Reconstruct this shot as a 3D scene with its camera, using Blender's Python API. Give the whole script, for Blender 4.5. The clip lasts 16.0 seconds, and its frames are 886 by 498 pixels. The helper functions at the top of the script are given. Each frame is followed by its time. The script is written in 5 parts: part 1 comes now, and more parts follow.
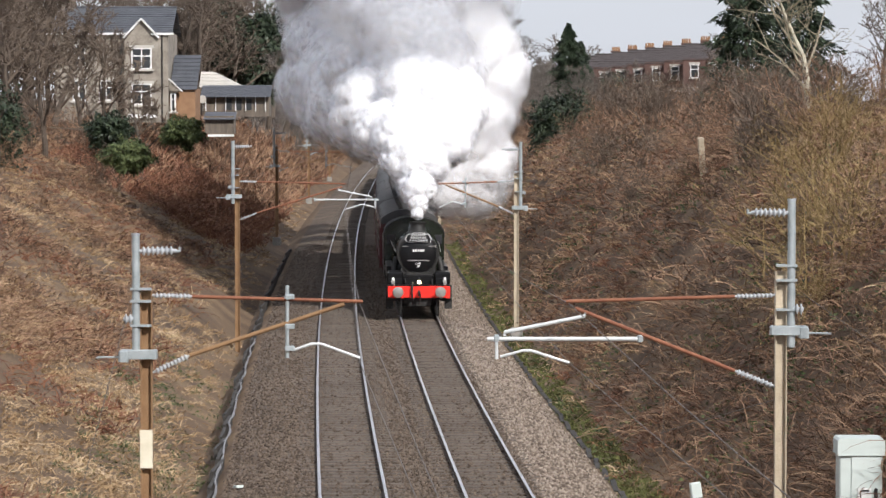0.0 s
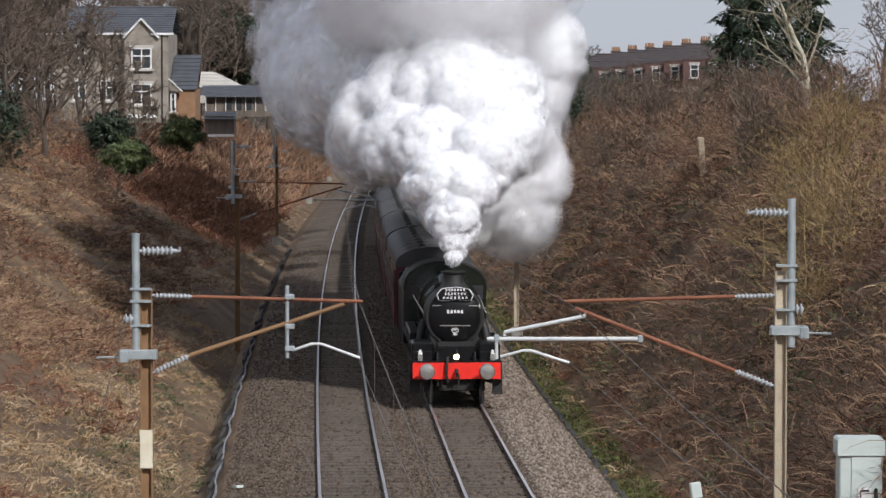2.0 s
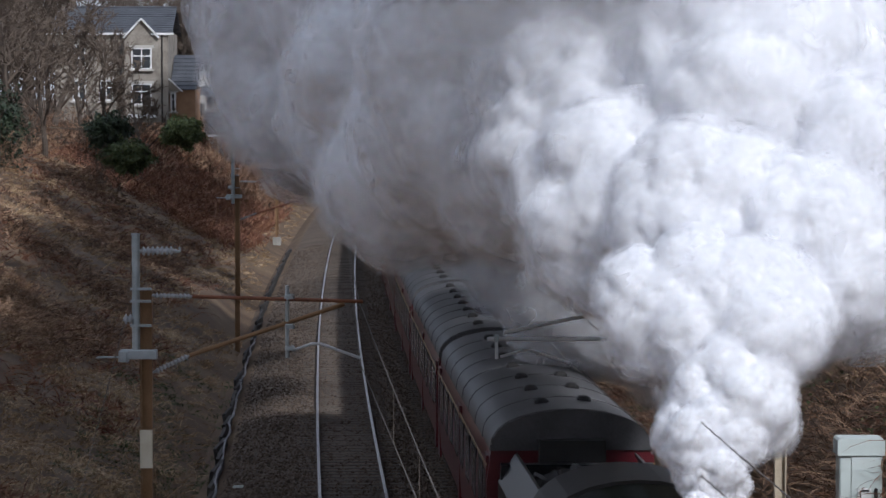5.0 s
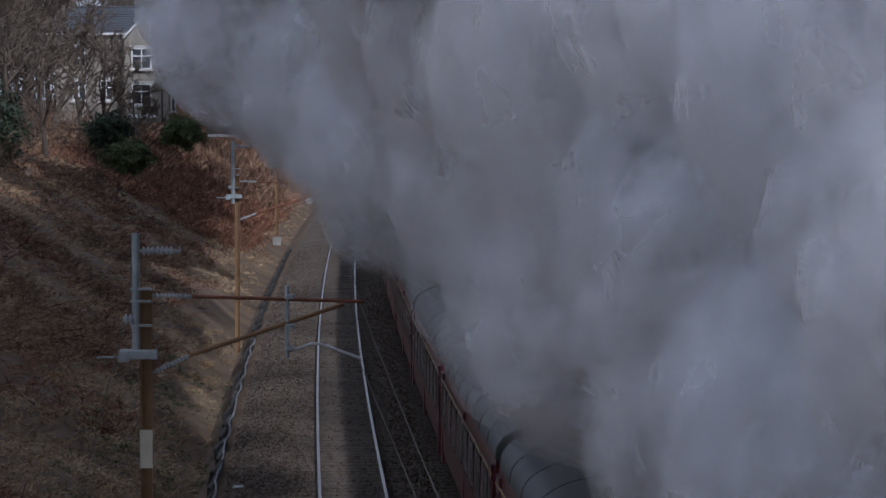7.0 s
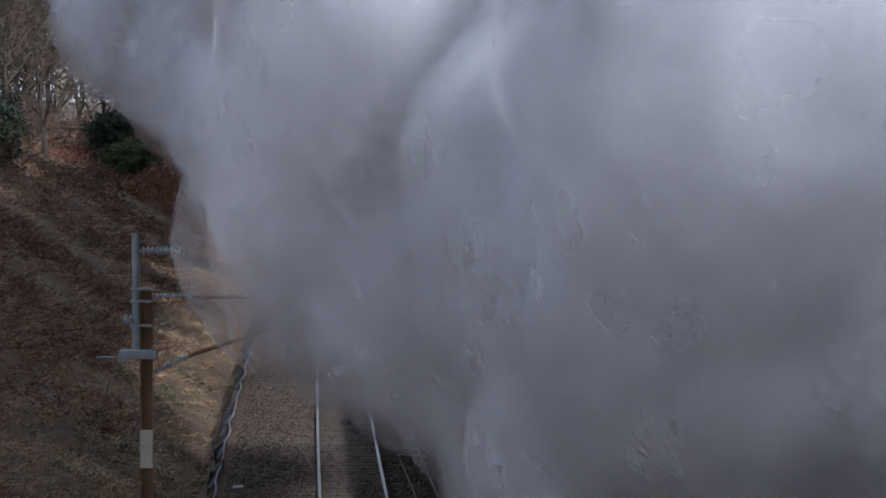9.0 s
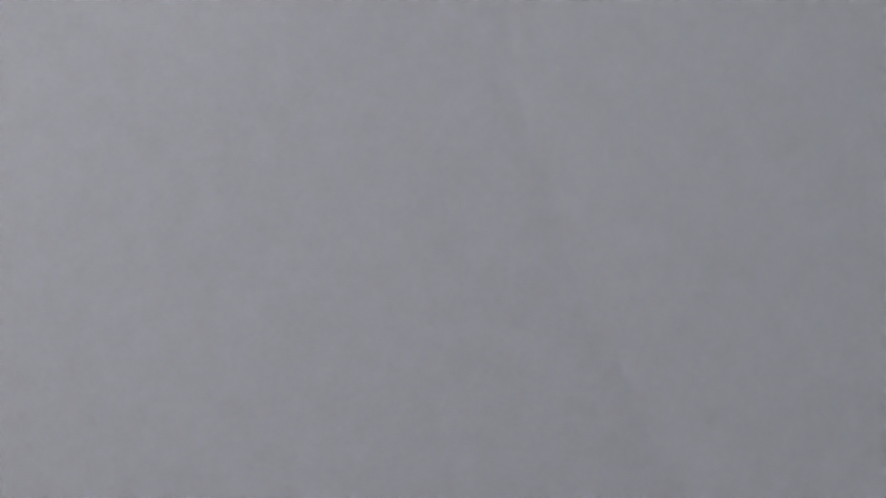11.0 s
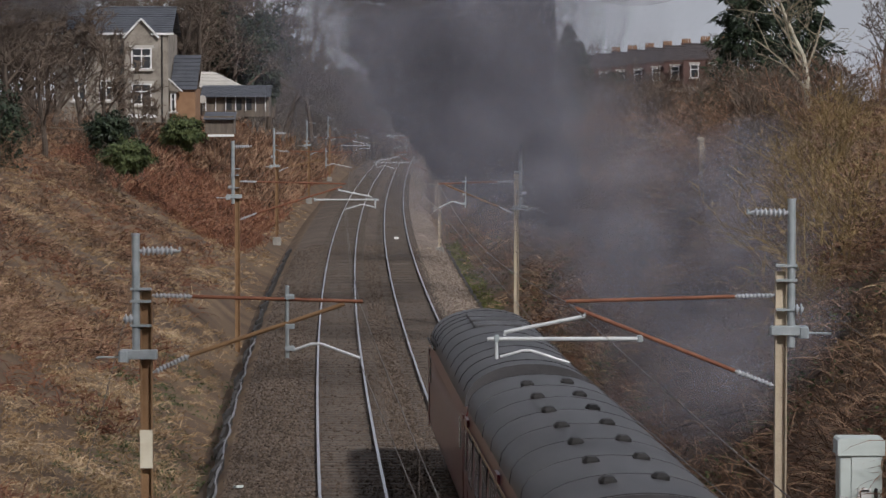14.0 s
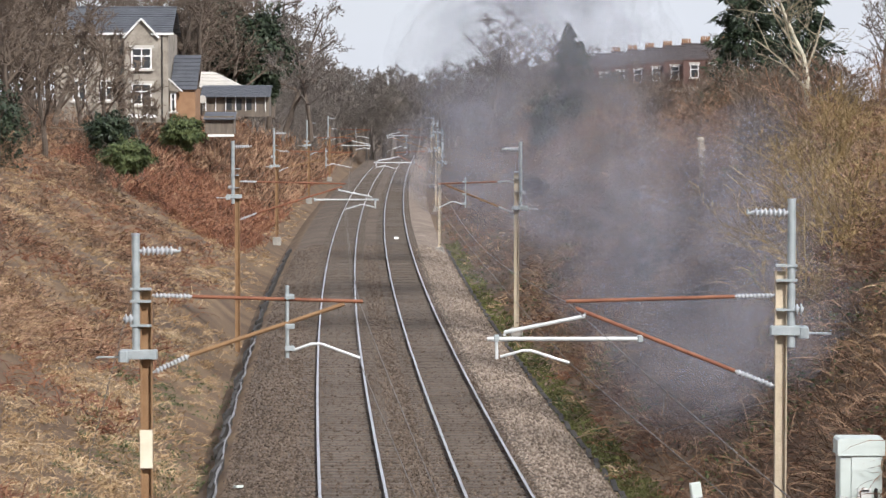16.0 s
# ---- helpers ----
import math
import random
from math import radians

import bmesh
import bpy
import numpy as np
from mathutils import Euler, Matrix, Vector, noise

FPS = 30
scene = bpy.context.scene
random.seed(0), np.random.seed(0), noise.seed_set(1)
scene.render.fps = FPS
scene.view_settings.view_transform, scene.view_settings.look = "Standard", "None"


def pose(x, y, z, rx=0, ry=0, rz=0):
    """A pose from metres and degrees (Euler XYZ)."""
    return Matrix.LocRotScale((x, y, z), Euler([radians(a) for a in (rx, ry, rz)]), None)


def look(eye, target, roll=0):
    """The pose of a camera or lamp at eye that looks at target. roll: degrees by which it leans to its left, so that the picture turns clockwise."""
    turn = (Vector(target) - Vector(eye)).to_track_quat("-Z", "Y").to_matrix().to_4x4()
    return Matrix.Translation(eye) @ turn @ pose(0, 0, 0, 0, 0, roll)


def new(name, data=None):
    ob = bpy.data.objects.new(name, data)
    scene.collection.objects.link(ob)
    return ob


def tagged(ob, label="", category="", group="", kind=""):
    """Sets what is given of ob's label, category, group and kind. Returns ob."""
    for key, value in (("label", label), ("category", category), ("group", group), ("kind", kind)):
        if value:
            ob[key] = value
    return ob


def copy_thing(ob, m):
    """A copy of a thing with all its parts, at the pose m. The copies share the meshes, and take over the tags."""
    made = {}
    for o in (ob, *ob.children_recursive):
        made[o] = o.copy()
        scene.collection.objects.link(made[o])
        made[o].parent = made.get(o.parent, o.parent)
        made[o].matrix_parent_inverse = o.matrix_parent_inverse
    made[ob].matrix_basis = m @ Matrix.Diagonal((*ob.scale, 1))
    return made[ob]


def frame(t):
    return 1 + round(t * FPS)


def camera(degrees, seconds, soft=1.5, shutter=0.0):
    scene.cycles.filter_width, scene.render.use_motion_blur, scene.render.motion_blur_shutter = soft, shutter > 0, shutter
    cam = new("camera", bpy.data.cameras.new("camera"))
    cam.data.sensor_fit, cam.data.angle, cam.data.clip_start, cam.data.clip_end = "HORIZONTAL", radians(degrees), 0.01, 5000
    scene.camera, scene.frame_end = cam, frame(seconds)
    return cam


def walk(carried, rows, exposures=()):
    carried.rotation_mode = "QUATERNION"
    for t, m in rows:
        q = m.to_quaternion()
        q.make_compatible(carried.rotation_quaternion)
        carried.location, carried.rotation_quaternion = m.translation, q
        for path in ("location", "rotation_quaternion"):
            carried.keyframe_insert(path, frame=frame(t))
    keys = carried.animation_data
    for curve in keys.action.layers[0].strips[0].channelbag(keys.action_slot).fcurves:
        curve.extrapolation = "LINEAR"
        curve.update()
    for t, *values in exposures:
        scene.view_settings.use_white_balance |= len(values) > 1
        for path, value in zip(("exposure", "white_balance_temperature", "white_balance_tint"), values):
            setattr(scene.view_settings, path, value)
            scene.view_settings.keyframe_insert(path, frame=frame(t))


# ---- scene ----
cam = camera(14.89, 16.0, soft=1.6)
EYE = pose(0, 0, 8.95, 90 - 2.54, 0, 0)
walk(cam, [(0, EYE), (16, EYE)], exposures=[(0, 0.05, 6350, 12), (1.5, -0.3, 6200, 12), (4.2, -0.5, 6000, 12), (6.3, -0.85, 5400, 13), (8.0, -0.95, 5450, 14), (9.2, -0.7, 5500, 13), (11.3, -0.9, 6100, 12), (12.5, -0.8, 6200, 12), (13.0, -0.8, 6200, 12), (13.6, -0.55, 6200, 13), (14.3, -0.95, 6300, 14), (14.8, -0.8, 6300, 14), (15.4, -0.1, 6300, 12), (16, 0.2, 6300, 12)])

# ---- sky, sun ----
world = bpy.data.worlds.new("world")
scene.world = world
world.use_nodes = True
wn = world.node_tree
sky = wn.nodes.new("ShaderNodeTexSky")
sky.sky_type = "NISHITA"
sky.sun_disc = False
sky.sun_elevation = radians(36.7)
sky.sun_rotation = radians(151.2)
sky.air_density, sky.dust_density = 1.0, 1.0
sky.ozone_density = 1.0
cl_tc, cl_map, cl = wn.nodes.new("ShaderNodeTexCoord"), wn.nodes.new("ShaderNodeMapping"), wn.nodes.new("ShaderNodeTexNoise")
cl_map.inputs["Scale"].default_value = (2.2, 2.2, 9.0)
cl.inputs["Scale"].default_value, cl.inputs["Detail"].default_value = 1.6, 6
cl_r, cl_mix = wn.nodes.new("ShaderNodeMapRange"), wn.nodes.new("ShaderNodeMix")
cl_mix.data_type = "RGBA"
cl_r.inputs["From Min"].default_value, cl_r.inputs["From Max"].default_value = 0.3, 0.7
cl_r.inputs["To Min"].default_value, cl_r.inputs["To Max"].default_value = 0.72, 0.98
wn.links.new(cl_tc.outputs["Generated"], cl_map.inputs[0])
wn.links.new(cl_map.outputs[0], cl.inputs[0])
wn.links.new(cl.outputs[0], cl_r.inputs[0])
wn.links.new(cl_r.outputs[0], cl_mix.inputs["Factor"])
wn.links.new(sky.outputs[0], cl_mix.inputs["A"])
cl_mix.inputs["B"].default_value = (8.3, 8.7, 9.5, 1)
wn.links.new(cl_mix.outputs["Result"], wn.nodes["Background"].inputs[0])
wn.nodes["Background"].inputs[1].default_value = 0.085
sun = new("sun", bpy.data.lights.new("sun", "SUN"))
sun.data.energy, sun.data.angle, sun.data.color = 4.6, radians(3.0), (1.0, 0.96, 0.9)
sun.matrix_world = look((22, -40, 34), (0, 0, 0))


# ---- materials ----
def mat(name, ramp, scale=4.0, rough=0.8, metal=0.0, bump=0.2, fine=40.0, island=0.0, rnd=0.0, stretch=(1, 1, 1), coat=0.0, spec=0.5, wa=1.1, wb=0.5):
    """Two-scale noise colour between the stops of ramp, with bump."""
    m = bpy.data.materials.new(name)
    m.use_nodes = True
    nt = m.node_tree
    n, l = nt.nodes, nt.links
    bs = n["Principled BSDF"]
    tc = n.new("ShaderNodeTexCoord")
    mp = n.new("ShaderNodeMapping")
    mp.inputs["Scale"].default_value = stretch
    l.new(tc.outputs["Object"], mp.inputs[0])
    a = n.new("ShaderNodeTexNoise")
    a.inputs["Scale"].default_value, a.inputs["Detail"].default_value = scale, 4
    b = n.new("ShaderNodeTexNoise")
    b.inputs["Scale"].default_value, b.inputs["Detail"].default_value = fine, 3
    l.new(mp.outputs[0], a.inputs[0]), l.new(mp.outputs[0], b.inputs[0])
    mix = n.new("ShaderNodeMath")
    mix.operation = "MULTIPLY_ADD"
    l.new(b.outputs[0], mix.inputs[0])
    mix.inputs[1].default_value = wb
    half = n.new("ShaderNodeMath")
    half.operation = "MULTIPLY_ADD"
    l.new(a.outputs[0], half.inputs[0])
    half.inputs[1].default_value, half.inputs[2].default_value = wa, 0.5 - (wa + wb) / 2
    l.new(half.outputs[0], mix.inputs[2])
    fac = mix.outputs[0]
    if island or rnd:
        src = n.new("ShaderNodeNewGeometry").outputs["Random Per Island"] if island else n.new("ShaderNodeObjectInfo").outputs["Random"]
        c = n.new("ShaderNodeMath")
        c.operation = "MULTIPLY_ADD"
        l.new(src, c.inputs[0])
        c.inputs[1].default_value = island or rnd
        off = n.new("ShaderNodeMath")
        off.operation = "SUBTRACT"
        l.new(fac, off.inputs[0])
        off.inputs[1].default_value = (island or rnd) / 2
        l.new(off.outputs[0], c.inputs[2])
        fac = c.outputs[0]
    r = n.new("ShaderNodeValToRGB")
    e = r.color_ramp.elements
    e[0].position, e[0].color = 0.2, (*ramp[0], 1)
    e[1].position, e[1].color = 0.8, (*ramp[-1], 1)
    for i, c in enumerate(ramp[1:-1]):
        k = e.new(0.2 + 0.6 * (i + 1) / (len(ramp) - 1))
        k.color = (*c, 1)
    l.new(fac, r.inputs[0])
    l.new(r.outputs[0], bs.inputs["Base Color"])
    bs.inputs["Roughness"].default_value, bs.inputs["Metallic"].default_value = rough, metal
    bs.inputs["Coat Weight"].default_value = coat
    bs.inputs["Specular IOR Level"].default_value = spec
    if bump:
        bp = n.new("ShaderNodeBump")
        bp.inputs["Strength"].default_value, bp.inputs["Distance"].default_value = bump, 0.02
        l.new(b.outputs[0], bp.inputs["Height"])
        l.new(bp.outputs[0], bs.inputs["Normal"])
    return m


def glow(name, colour, strength):
    m = bpy.data.materials.new(name)
    m.use_nodes = True
    bs = m.node_tree.nodes["Principled BSDF"]
    bs.inputs["Base Color"].default_value = bs.inputs["Emission Color"].default_value = (*colour, 1)
    bs.inputs["Emission Strength"].default_value = strength
    return m


def steam_mat(name, alpha, scale, tone):
    """White vapour: scattering both ways, thinned in drifting patches."""
    m = bpy.data.materials.new(name)
    m.use_nodes = True
    n, l = m.node_tree.nodes, m.node_tree.links
    n.remove(n["Principled BSDF"])
    dif, tra, clear = n.new("ShaderNodeBsdfDiffuse"), n.new("ShaderNodeBsdfTranslucent"), n.new("ShaderNodeBsdfTransparent")
    dif.inputs[0].default_value = tra.inputs[0].default_value = (*tone, 1)
    body, out = n.new("ShaderNodeMixShader"), n.new("ShaderNodeMixShader")
    body.inputs[0].default_value = 0.32
    l.new(dif.outputs[0], body.inputs[1]), l.new(tra.outputs[0], body.inputs[2])
    tc, nz, mr = n.new("ShaderNodeTexCoord"), n.new("ShaderNodeTexNoise"), n.new("ShaderNodeMapRange")
    nz.inputs["Scale"].default_value, nz.inputs["Detail"].default_value = scale, 5
    l.new(tc.outputs["Object"], nz.inputs[0]), l.new(nz.outputs[0], mr.inputs[0])
    mr.inputs["From Min"].default_value, mr.inputs["From Max"].default_value = 0.32, 0.68
    mr.inputs["To Min"].default_value, mr.inputs["To Max"].default_value = alpha
    l.new(mr.outputs[0], out.inputs[0]), l.new(clear.outputs[0], out.inputs[1]), l.new(body.outputs[0], out.inputs[2])
    l.new(out.outputs[0], n["Material Output"].inputs[0])
    return m


M_EARTH = mat("bank_earth", [(0.06, 0.036, 0.021), (0.12, 0.076, 0.043), (0.2, 0.138, 0.08)], 0.35, 0.95, bump=0.6, fine=9)
M_BALLAST = mat("ballast", [(0.055, 0.038, 0.026), (0.1, 0.073, 0.052), (0.165, 0.125, 0.094)], 0.25, 0.95, bump=1.0, fine=16, wa=0.9, wb=1.3)
M_SHOULDER = mat("pale_shoulder_ballast", [(0.11, 0.083, 0.063), (0.2, 0.155, 0.122), (0.33, 0.27, 0.22)], 0.4, 0.95, bump=1.0, fine=16, wa=0.9, wb=1.3)
M_SLEEPER = mat("concrete_sleeper", [(0.06, 0.047, 0.037), (0.12, 0.096, 0.076)], 3, 0.9, rnd=0.3)
M_RAIL = mat("rail_steel", [(0.05, 0.03, 0.02), (0.12, 0.07, 0.045)], 6, 0.7, 0.3)
M_RAILTOP = mat("polished_rail_head", [(0.6, 0.6, 0.62), (0.75, 0.75, 0.77)], 3, 0.35, 0.9, bump=0.05)
M_GALV = mat("galvanised_steel", [(0.3, 0.34, 0.35), (0.45, 0.49, 0.5)], 5, 0.5, 0.4, bump=0.05)
M_RUST = mat("rusted_steel", [(0.17, 0.06, 0.035), (0.3, 0.13, 0.07)], 5, 0.8, 0.2)
M_MASTL = mat("rusty_brown_mast", [(0.16, 0.085, 0.04), (0.33, 0.2, 0.1)], 1.2, 0.8, 0.1)
M_MASTR = mat("weathered_pale_mast", [(0.34, 0.28, 0.2), (0.58, 0.5, 0.38)], 1.5, 0.75, 0.1)
M_BLACK = mat("black_loco_paint", [(0.004, 0.004, 0.0045), (0.011, 0.011, 0.012)], 2, 0.32, 0.0, bump=0.03, spec=0.28)
M_SOOT = mat("sooty_black", [(0.008, 0.0075, 0.007), (0.024, 0.022, 0.02)], 3, 0.6, 0.0, bump=0.2)
M_GREEN = mat("dark_green_paint", [(0.005, 0.009, 0.005), (0.014, 0.019, 0.01)], 2, 0.2, 0.0, bump=0.03, coat=0.4)
M_RED = mat("red_buffer_beam", [(0.75, 0.02, 0.012), (0.85, 0.04, 0.025)], 3, 0.4, 0.0, bump=0.03)
M_STEEL = mat("bright_steel", [(0.4, 0.38, 0.35), (0.6, 0.58, 0.54)], 6, 0.35, 0.8, bump=0.05)
M_WHITE = mat("white_paint", [(0.72, 0.72, 0.7), (0.85, 0.85, 0.83)], 3, 0.5, bump=0.03)
M_MAROON = mat("maroon_coach_paint", [(0.07, 0.008, 0.012), (0.13, 0.015, 0.022)], 1.5, 0.3, bump=0.03, coat=0.3)
M_ROOF = mat("grey_coach_roof", [(0.035, 0.034, 0.036), (0.085, 0.083, 0.085)], 1.2, 0.5, bump=0.1, stretch=(1, 0.3, 1))
M_LAMP = glow("headlamp_glow", (1.0, 0.75, 0.4), 6.0)
M_STEAM = steam_mat("steam_core", (1.0, 1.0), 0.8, (0.97, 0.97, 0.98))
M_WISP = steam_mat("steam_wisp", (0.0, 0.3), 4.5, (0.96, 0.96, 0.975))
M_THIN = steam_mat("steam_thin", (0.0, 0.26), 3.0, (0.97, 0.97, 0.98))
M_VEIL = steam_mat("steam_veil", (0.06, 0.1), 1.2, (0.96, 0.96, 0.97))
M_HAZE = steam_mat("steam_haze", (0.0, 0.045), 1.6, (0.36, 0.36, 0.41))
scene.cycles.transparent_max_bounces, scene.cycles.diffuse_bounces, scene.cycles.max_bounces = 64, 8, 16


# ---- mesh tools ----
class Shape:
    """Collects boxes, tubes and sheets into one mesh."""

    def __init__(self):
        self.v, self.f, self.m = [], [], []
        self.slot = 0

    def add(self, verts, faces):
        k = len(self.v)
        self.v += [tuple(p) for p in verts]
        self.f += [tuple(i + k for i in f) for f in faces]
        self.m += [self.slot] * len(faces)
        return self

    def box(self, x, y, z, sx, sy, sz, turn=None, bevel=0.0):
        """Box centred on x, y and resting at z, its upright edges chamfered by bevel."""
        hx, hy = sx / 2, sy / 2
        b = min(bevel, hx * 0.9, hy * 0.9)
        ring = [(-hx + b, -hy), (hx - b, -hy), (hx, -hy + b), (hx, hy - b), (hx - b, hy), (-hx + b, hy), (-hx, hy - b), (-hx, -hy + b)] if b else [(-hx, -hy), (hx, -hy), (hx, hy), (-hx, hy)]
        n = len(ring)
        vs = [Vector((px, py, 0)) for px, py in ring] + [Vector((px, py, sz)) for px, py in ring]
        if b:
            vs = vs[:n] + [Vector((px, py, sz - b)) for px, py in ring] + [Vector((px * (1 - b / hx), py * (1 - b / hy), sz)) for px, py in ring]
        rows = len(vs) // n
        fs = [tuple(range(n - 1, -1, -1)), tuple(range((rows - 1) * n, rows * n))]
        fs += [(r * n + i, r * n + (i + 1) % n, (r + 1) * n + (i + 1) % n, (r + 1) * n + i) for r in range(rows - 1) for i in range(n)]
        t = Matrix.Translation((x, y, z)) @ (turn or Matrix.Identity(4))
        return self.add([t @ p for p in vs], fs)

    def tube(self, pts, radii, n=10, caps=True):
        """Round bar along pts."""
        pts = [Vector(p) for p in pts]
        if not isinstance(radii, (list, tuple)):
            radii = [radii] * len(pts)
        vs, fs = [], []
        for i, p in enumerate(pts):
            d = (pts[min(i + 1, len(pts) - 1)] - pts[max(i - 1, 0)]).normalized()
            u = d.orthogonal().normalized() if i == 0 else (u - d * u.dot(d)).normalized()
            w = d.cross(u)
            vs += [p + (u * math.cos(a) + w * math.sin(a)) * radii[i] for a in (2 * math.pi * k / n for k in range(n))]
        for i in range(len(pts) - 1):
            fs += [(i * n + k, i * n + (k + 1) % n, (i + 1) * n + (k + 1) % n, (i + 1) * n + k) for k in range(n)]
        if caps:
            fs += [tuple(range(n - 1, -1, -1)), tuple(range((len(pts) - 1) * n, len(pts) * n))]
        return self.add(vs, fs)

    def extrude(self, outline, y0, y1):
        """Closed outline of (x, z) drawn out from y0 to y1."""
        n = len(outline)
        vs = [(x, y0, z) for x, z in outline] + [(x, y1, z) for x, z in outline]
        fs = [tuple(range(n)), tuple(range(2 * n - 1, n - 1, -1))] + [(i, n + i, n + (i + 1) % n, (i + 1) % n) for i in range(n)]
        return self.add(vs, fs)

    def prism(self, outline, z0, z1):
        """Closed outline of (x, y) drawn up from z0 to z1."""
        n = len(outline)
        vs = [(x, y, z0) for x, y in outline] + [(x, y, z1) for x, y in outline]
        return self.add(vs, [tuple(range(n - 1, -1, -1)), tuple(range(n, 2 * n))] + [(i, (i + 1) % n, n + (i + 1) % n, n + i) for i in range(n)])

    def mesh(self, name, *mats, smooth=False):
        me = bpy.data.meshes.new(name)
        me.from_pydata(self.v, [], self.f)
        for m in mats:
            me.materials.append(m)
        if len(mats) > 1:
            me.polygons.foreach_set("material_index", self.m)
        if smooth:
            me.polygons.foreach_set("use_smooth", [True] * len(me.polygons))
            me.set_sharp_from_angle(angle=radians(40))
        me.validate()
        return me


def part(name, shape, material, parent=None, label="", smooth=False):
    me = shape if isinstance(shape, bpy.types.Mesh) else shape.mesh(name, *(material if isinstance(material, (list, tuple)) else [material]), smooth=smooth)
    ob = new(name, me)
    ob.parent = parent
    return tagged(ob, label)


def thing(name, label, category, group="", kind=""):
    ob = new(name)
    ob.empty_display_size = 0.3
    return tagged(ob, label, category, group, kind)


# ---- the lie of the line: down track XR(y), mid line, bank profile ----
def XR(y):
    y = max(y, -150)
    y = min(y, 620)
    return PA + PB * y + PC * y * y + PD * y ** 3


def mid(y):
    return XR(y) - 1.65


def smooth(a, b, x):
    t = min(max((x - a) / (b - a), 0), 1)
    return t * t * (3 - 2 * t)


def land(x, y):
    """Height of the ground at x, y; the rail heads lie at 0."""
    yy = min(y, 900)
    o = x - mid(yy)
    fade = 1 - 0.75 * smooth(420, 700, y)
    bumps = 0.35 * noise.noise((x * 0.22, y * 0.12, 3.1)) + 0.12 * noise.noise((x * 0.9, y * 0.6, 7.7))
    if o < 0:
        a = -o
        z = -0.42 - 0.7 * smooth(4.6, 5.6, a) + 0.7 * smooth(5.6, 7.2, a) + 7.0 * smooth(3.0, 21.5, a) ** 1.15 * fade + 6.0 * smooth(40, 400, a)
        k = smooth(5.4, 8.0, a)
    else:
        top = 9.0 - 1.3 * smooth(110, 240, y) - 2.2 * smooth(240, 420, y)
        z = -0.42 - 0.25 * smooth(4.4, 5.2, o) + top * (0.35 * smooth(4.2, 12, o) + 0.65 * smooth(4.6, 16, o)) * fade + 5.0 * smooth(40, 400, o)
        k = smooth(4.9, 7.0, o)
    return z + bumps * k


PA, PB, PC, PD = 4.9674, -0.055951, 1.02976e-04, -6.383e-08
GX = [-3000, -1500, -800, -400, -200, -120, -80, -60, -48, -40] + [-34 + i * 0.75 for i in range(38)] + [-5.5, -5.1, -4.7, -4.3, -3.8, -2, 0, 2, 3.8, 4.2, 4.6, 5.0, 5.4] + [6 + i * 0.7 for i in range(42)] + [38, 44, 55, 80, 120, 200, 400, 800, 1500, 3000]
GY = [-400, -150, -60, -20] + [i * 3.0 for i in range(1, 60)] + [180 + i * 6 for i in range(1, 48)] + [480, 520, 570, 640, 720, 820, 1000, 1400, 2200, 4000]
g = Shape()
vs = [(o + mid(min(y, 900)), y, land(o + mid(min(y, 900)), y)) for y in GY for o in GX]
w = len(GX)
g.add(vs, [(j * w + i, j * w + i + 1, (j + 1) * w + i + 1, (j + 1) * w + i) for j in range(len(GY) - 1) for i in range(w - 1)])
tagged(part("ground", g, M_EARTH, smooth=True), "dry brown earth of a railway cutting's banks", "ground", kind="structure")

# ballast bed with shoulders
g = Shape()
BY = [-150, -60] + [i * 5.0 for i in range(0, 100)] + [520, 560, 620, 700]
prof = [(-4.75, -0.42), (-4.2, -0.3), (-3.55, -0.17), (-2.4, -0.16), (-0.9, -0.16), (0, -0.2), (0.9, -0.16), (2.4, -0.16), (3.4, -0.17), (4.1, -0.34), (4.7, -0.5)]
w = len(prof)
g.add([(o + mid(y), y, z + 0.03) for y in BY for o, z in prof], [(j * w + i, j * w + i + 1, (j + 1) * w + i + 1, (j + 1) * w + i) for j in range(len(BY) - 1) for i in range(w - 1)])
g.m = [1 if k % (w - 1) >= 7 else 0 for k in range(len(g.f))]
tagged(part("ballast", g, [M_BALLAST, M_SHOULDER], smooth=True), "brown stone ballast under two railway tracks", "ballast", kind="structure")

# rails
for side in (-1.65, 1.65):
    for r in (-0.7525, 0.7525):
        g = Shape()
        ys = [-150 + i * 6 for i in range(145)]
        pr = [(-0.07, -0.15), (-0.07, -0.135), (-0.012, -0.11), (-0.012, -0.045), (-0.036, -0.035), (-0.036, -0.004), (-0.03, 0), (0.03, 0), (0.036, -0.004), (0.036, -0.035), (0.012, -0.045), (0.012, -0.11), (0.07, -0.135), (0.07, -0.15)]
        w = len(pr)
        g.v = [(mid(y) + side + r + x, y, z) for y in ys for x, z in pr]
        for j in range(len(ys) - 1):
            for i in range(w - 1):
                g.f.append((j * w + i, j * w + i + 1, (j + 1) * w + i + 1, (j + 1) * w + i))
                g.m.append(1 if 5 <= i <= 7 else 0)
        tagged(part("rail", g, [M_RAIL, M_RAILTOP]), "steel running rail with a polished head", "rail", "running rails", "structure")


def ball(sub):
    bm = bmesh.new()
    bmesh.ops.create_icosphere(bm, subdivisions=sub, radius=1)
    out = np.array([v.co[:] for v in bm.verts], np.float32), [tuple(v.index for v in f.verts) for f in bm.faces]
    bm.free()
    return out


BALLS = {k: ball(k) for k in (4, 5, 6)}


def spread(rng, n):
    p = rng.normal(size=(n, 3))
    return (p / np.linalg.norm(p, axis=1)[:, None]).astype(np.float32)


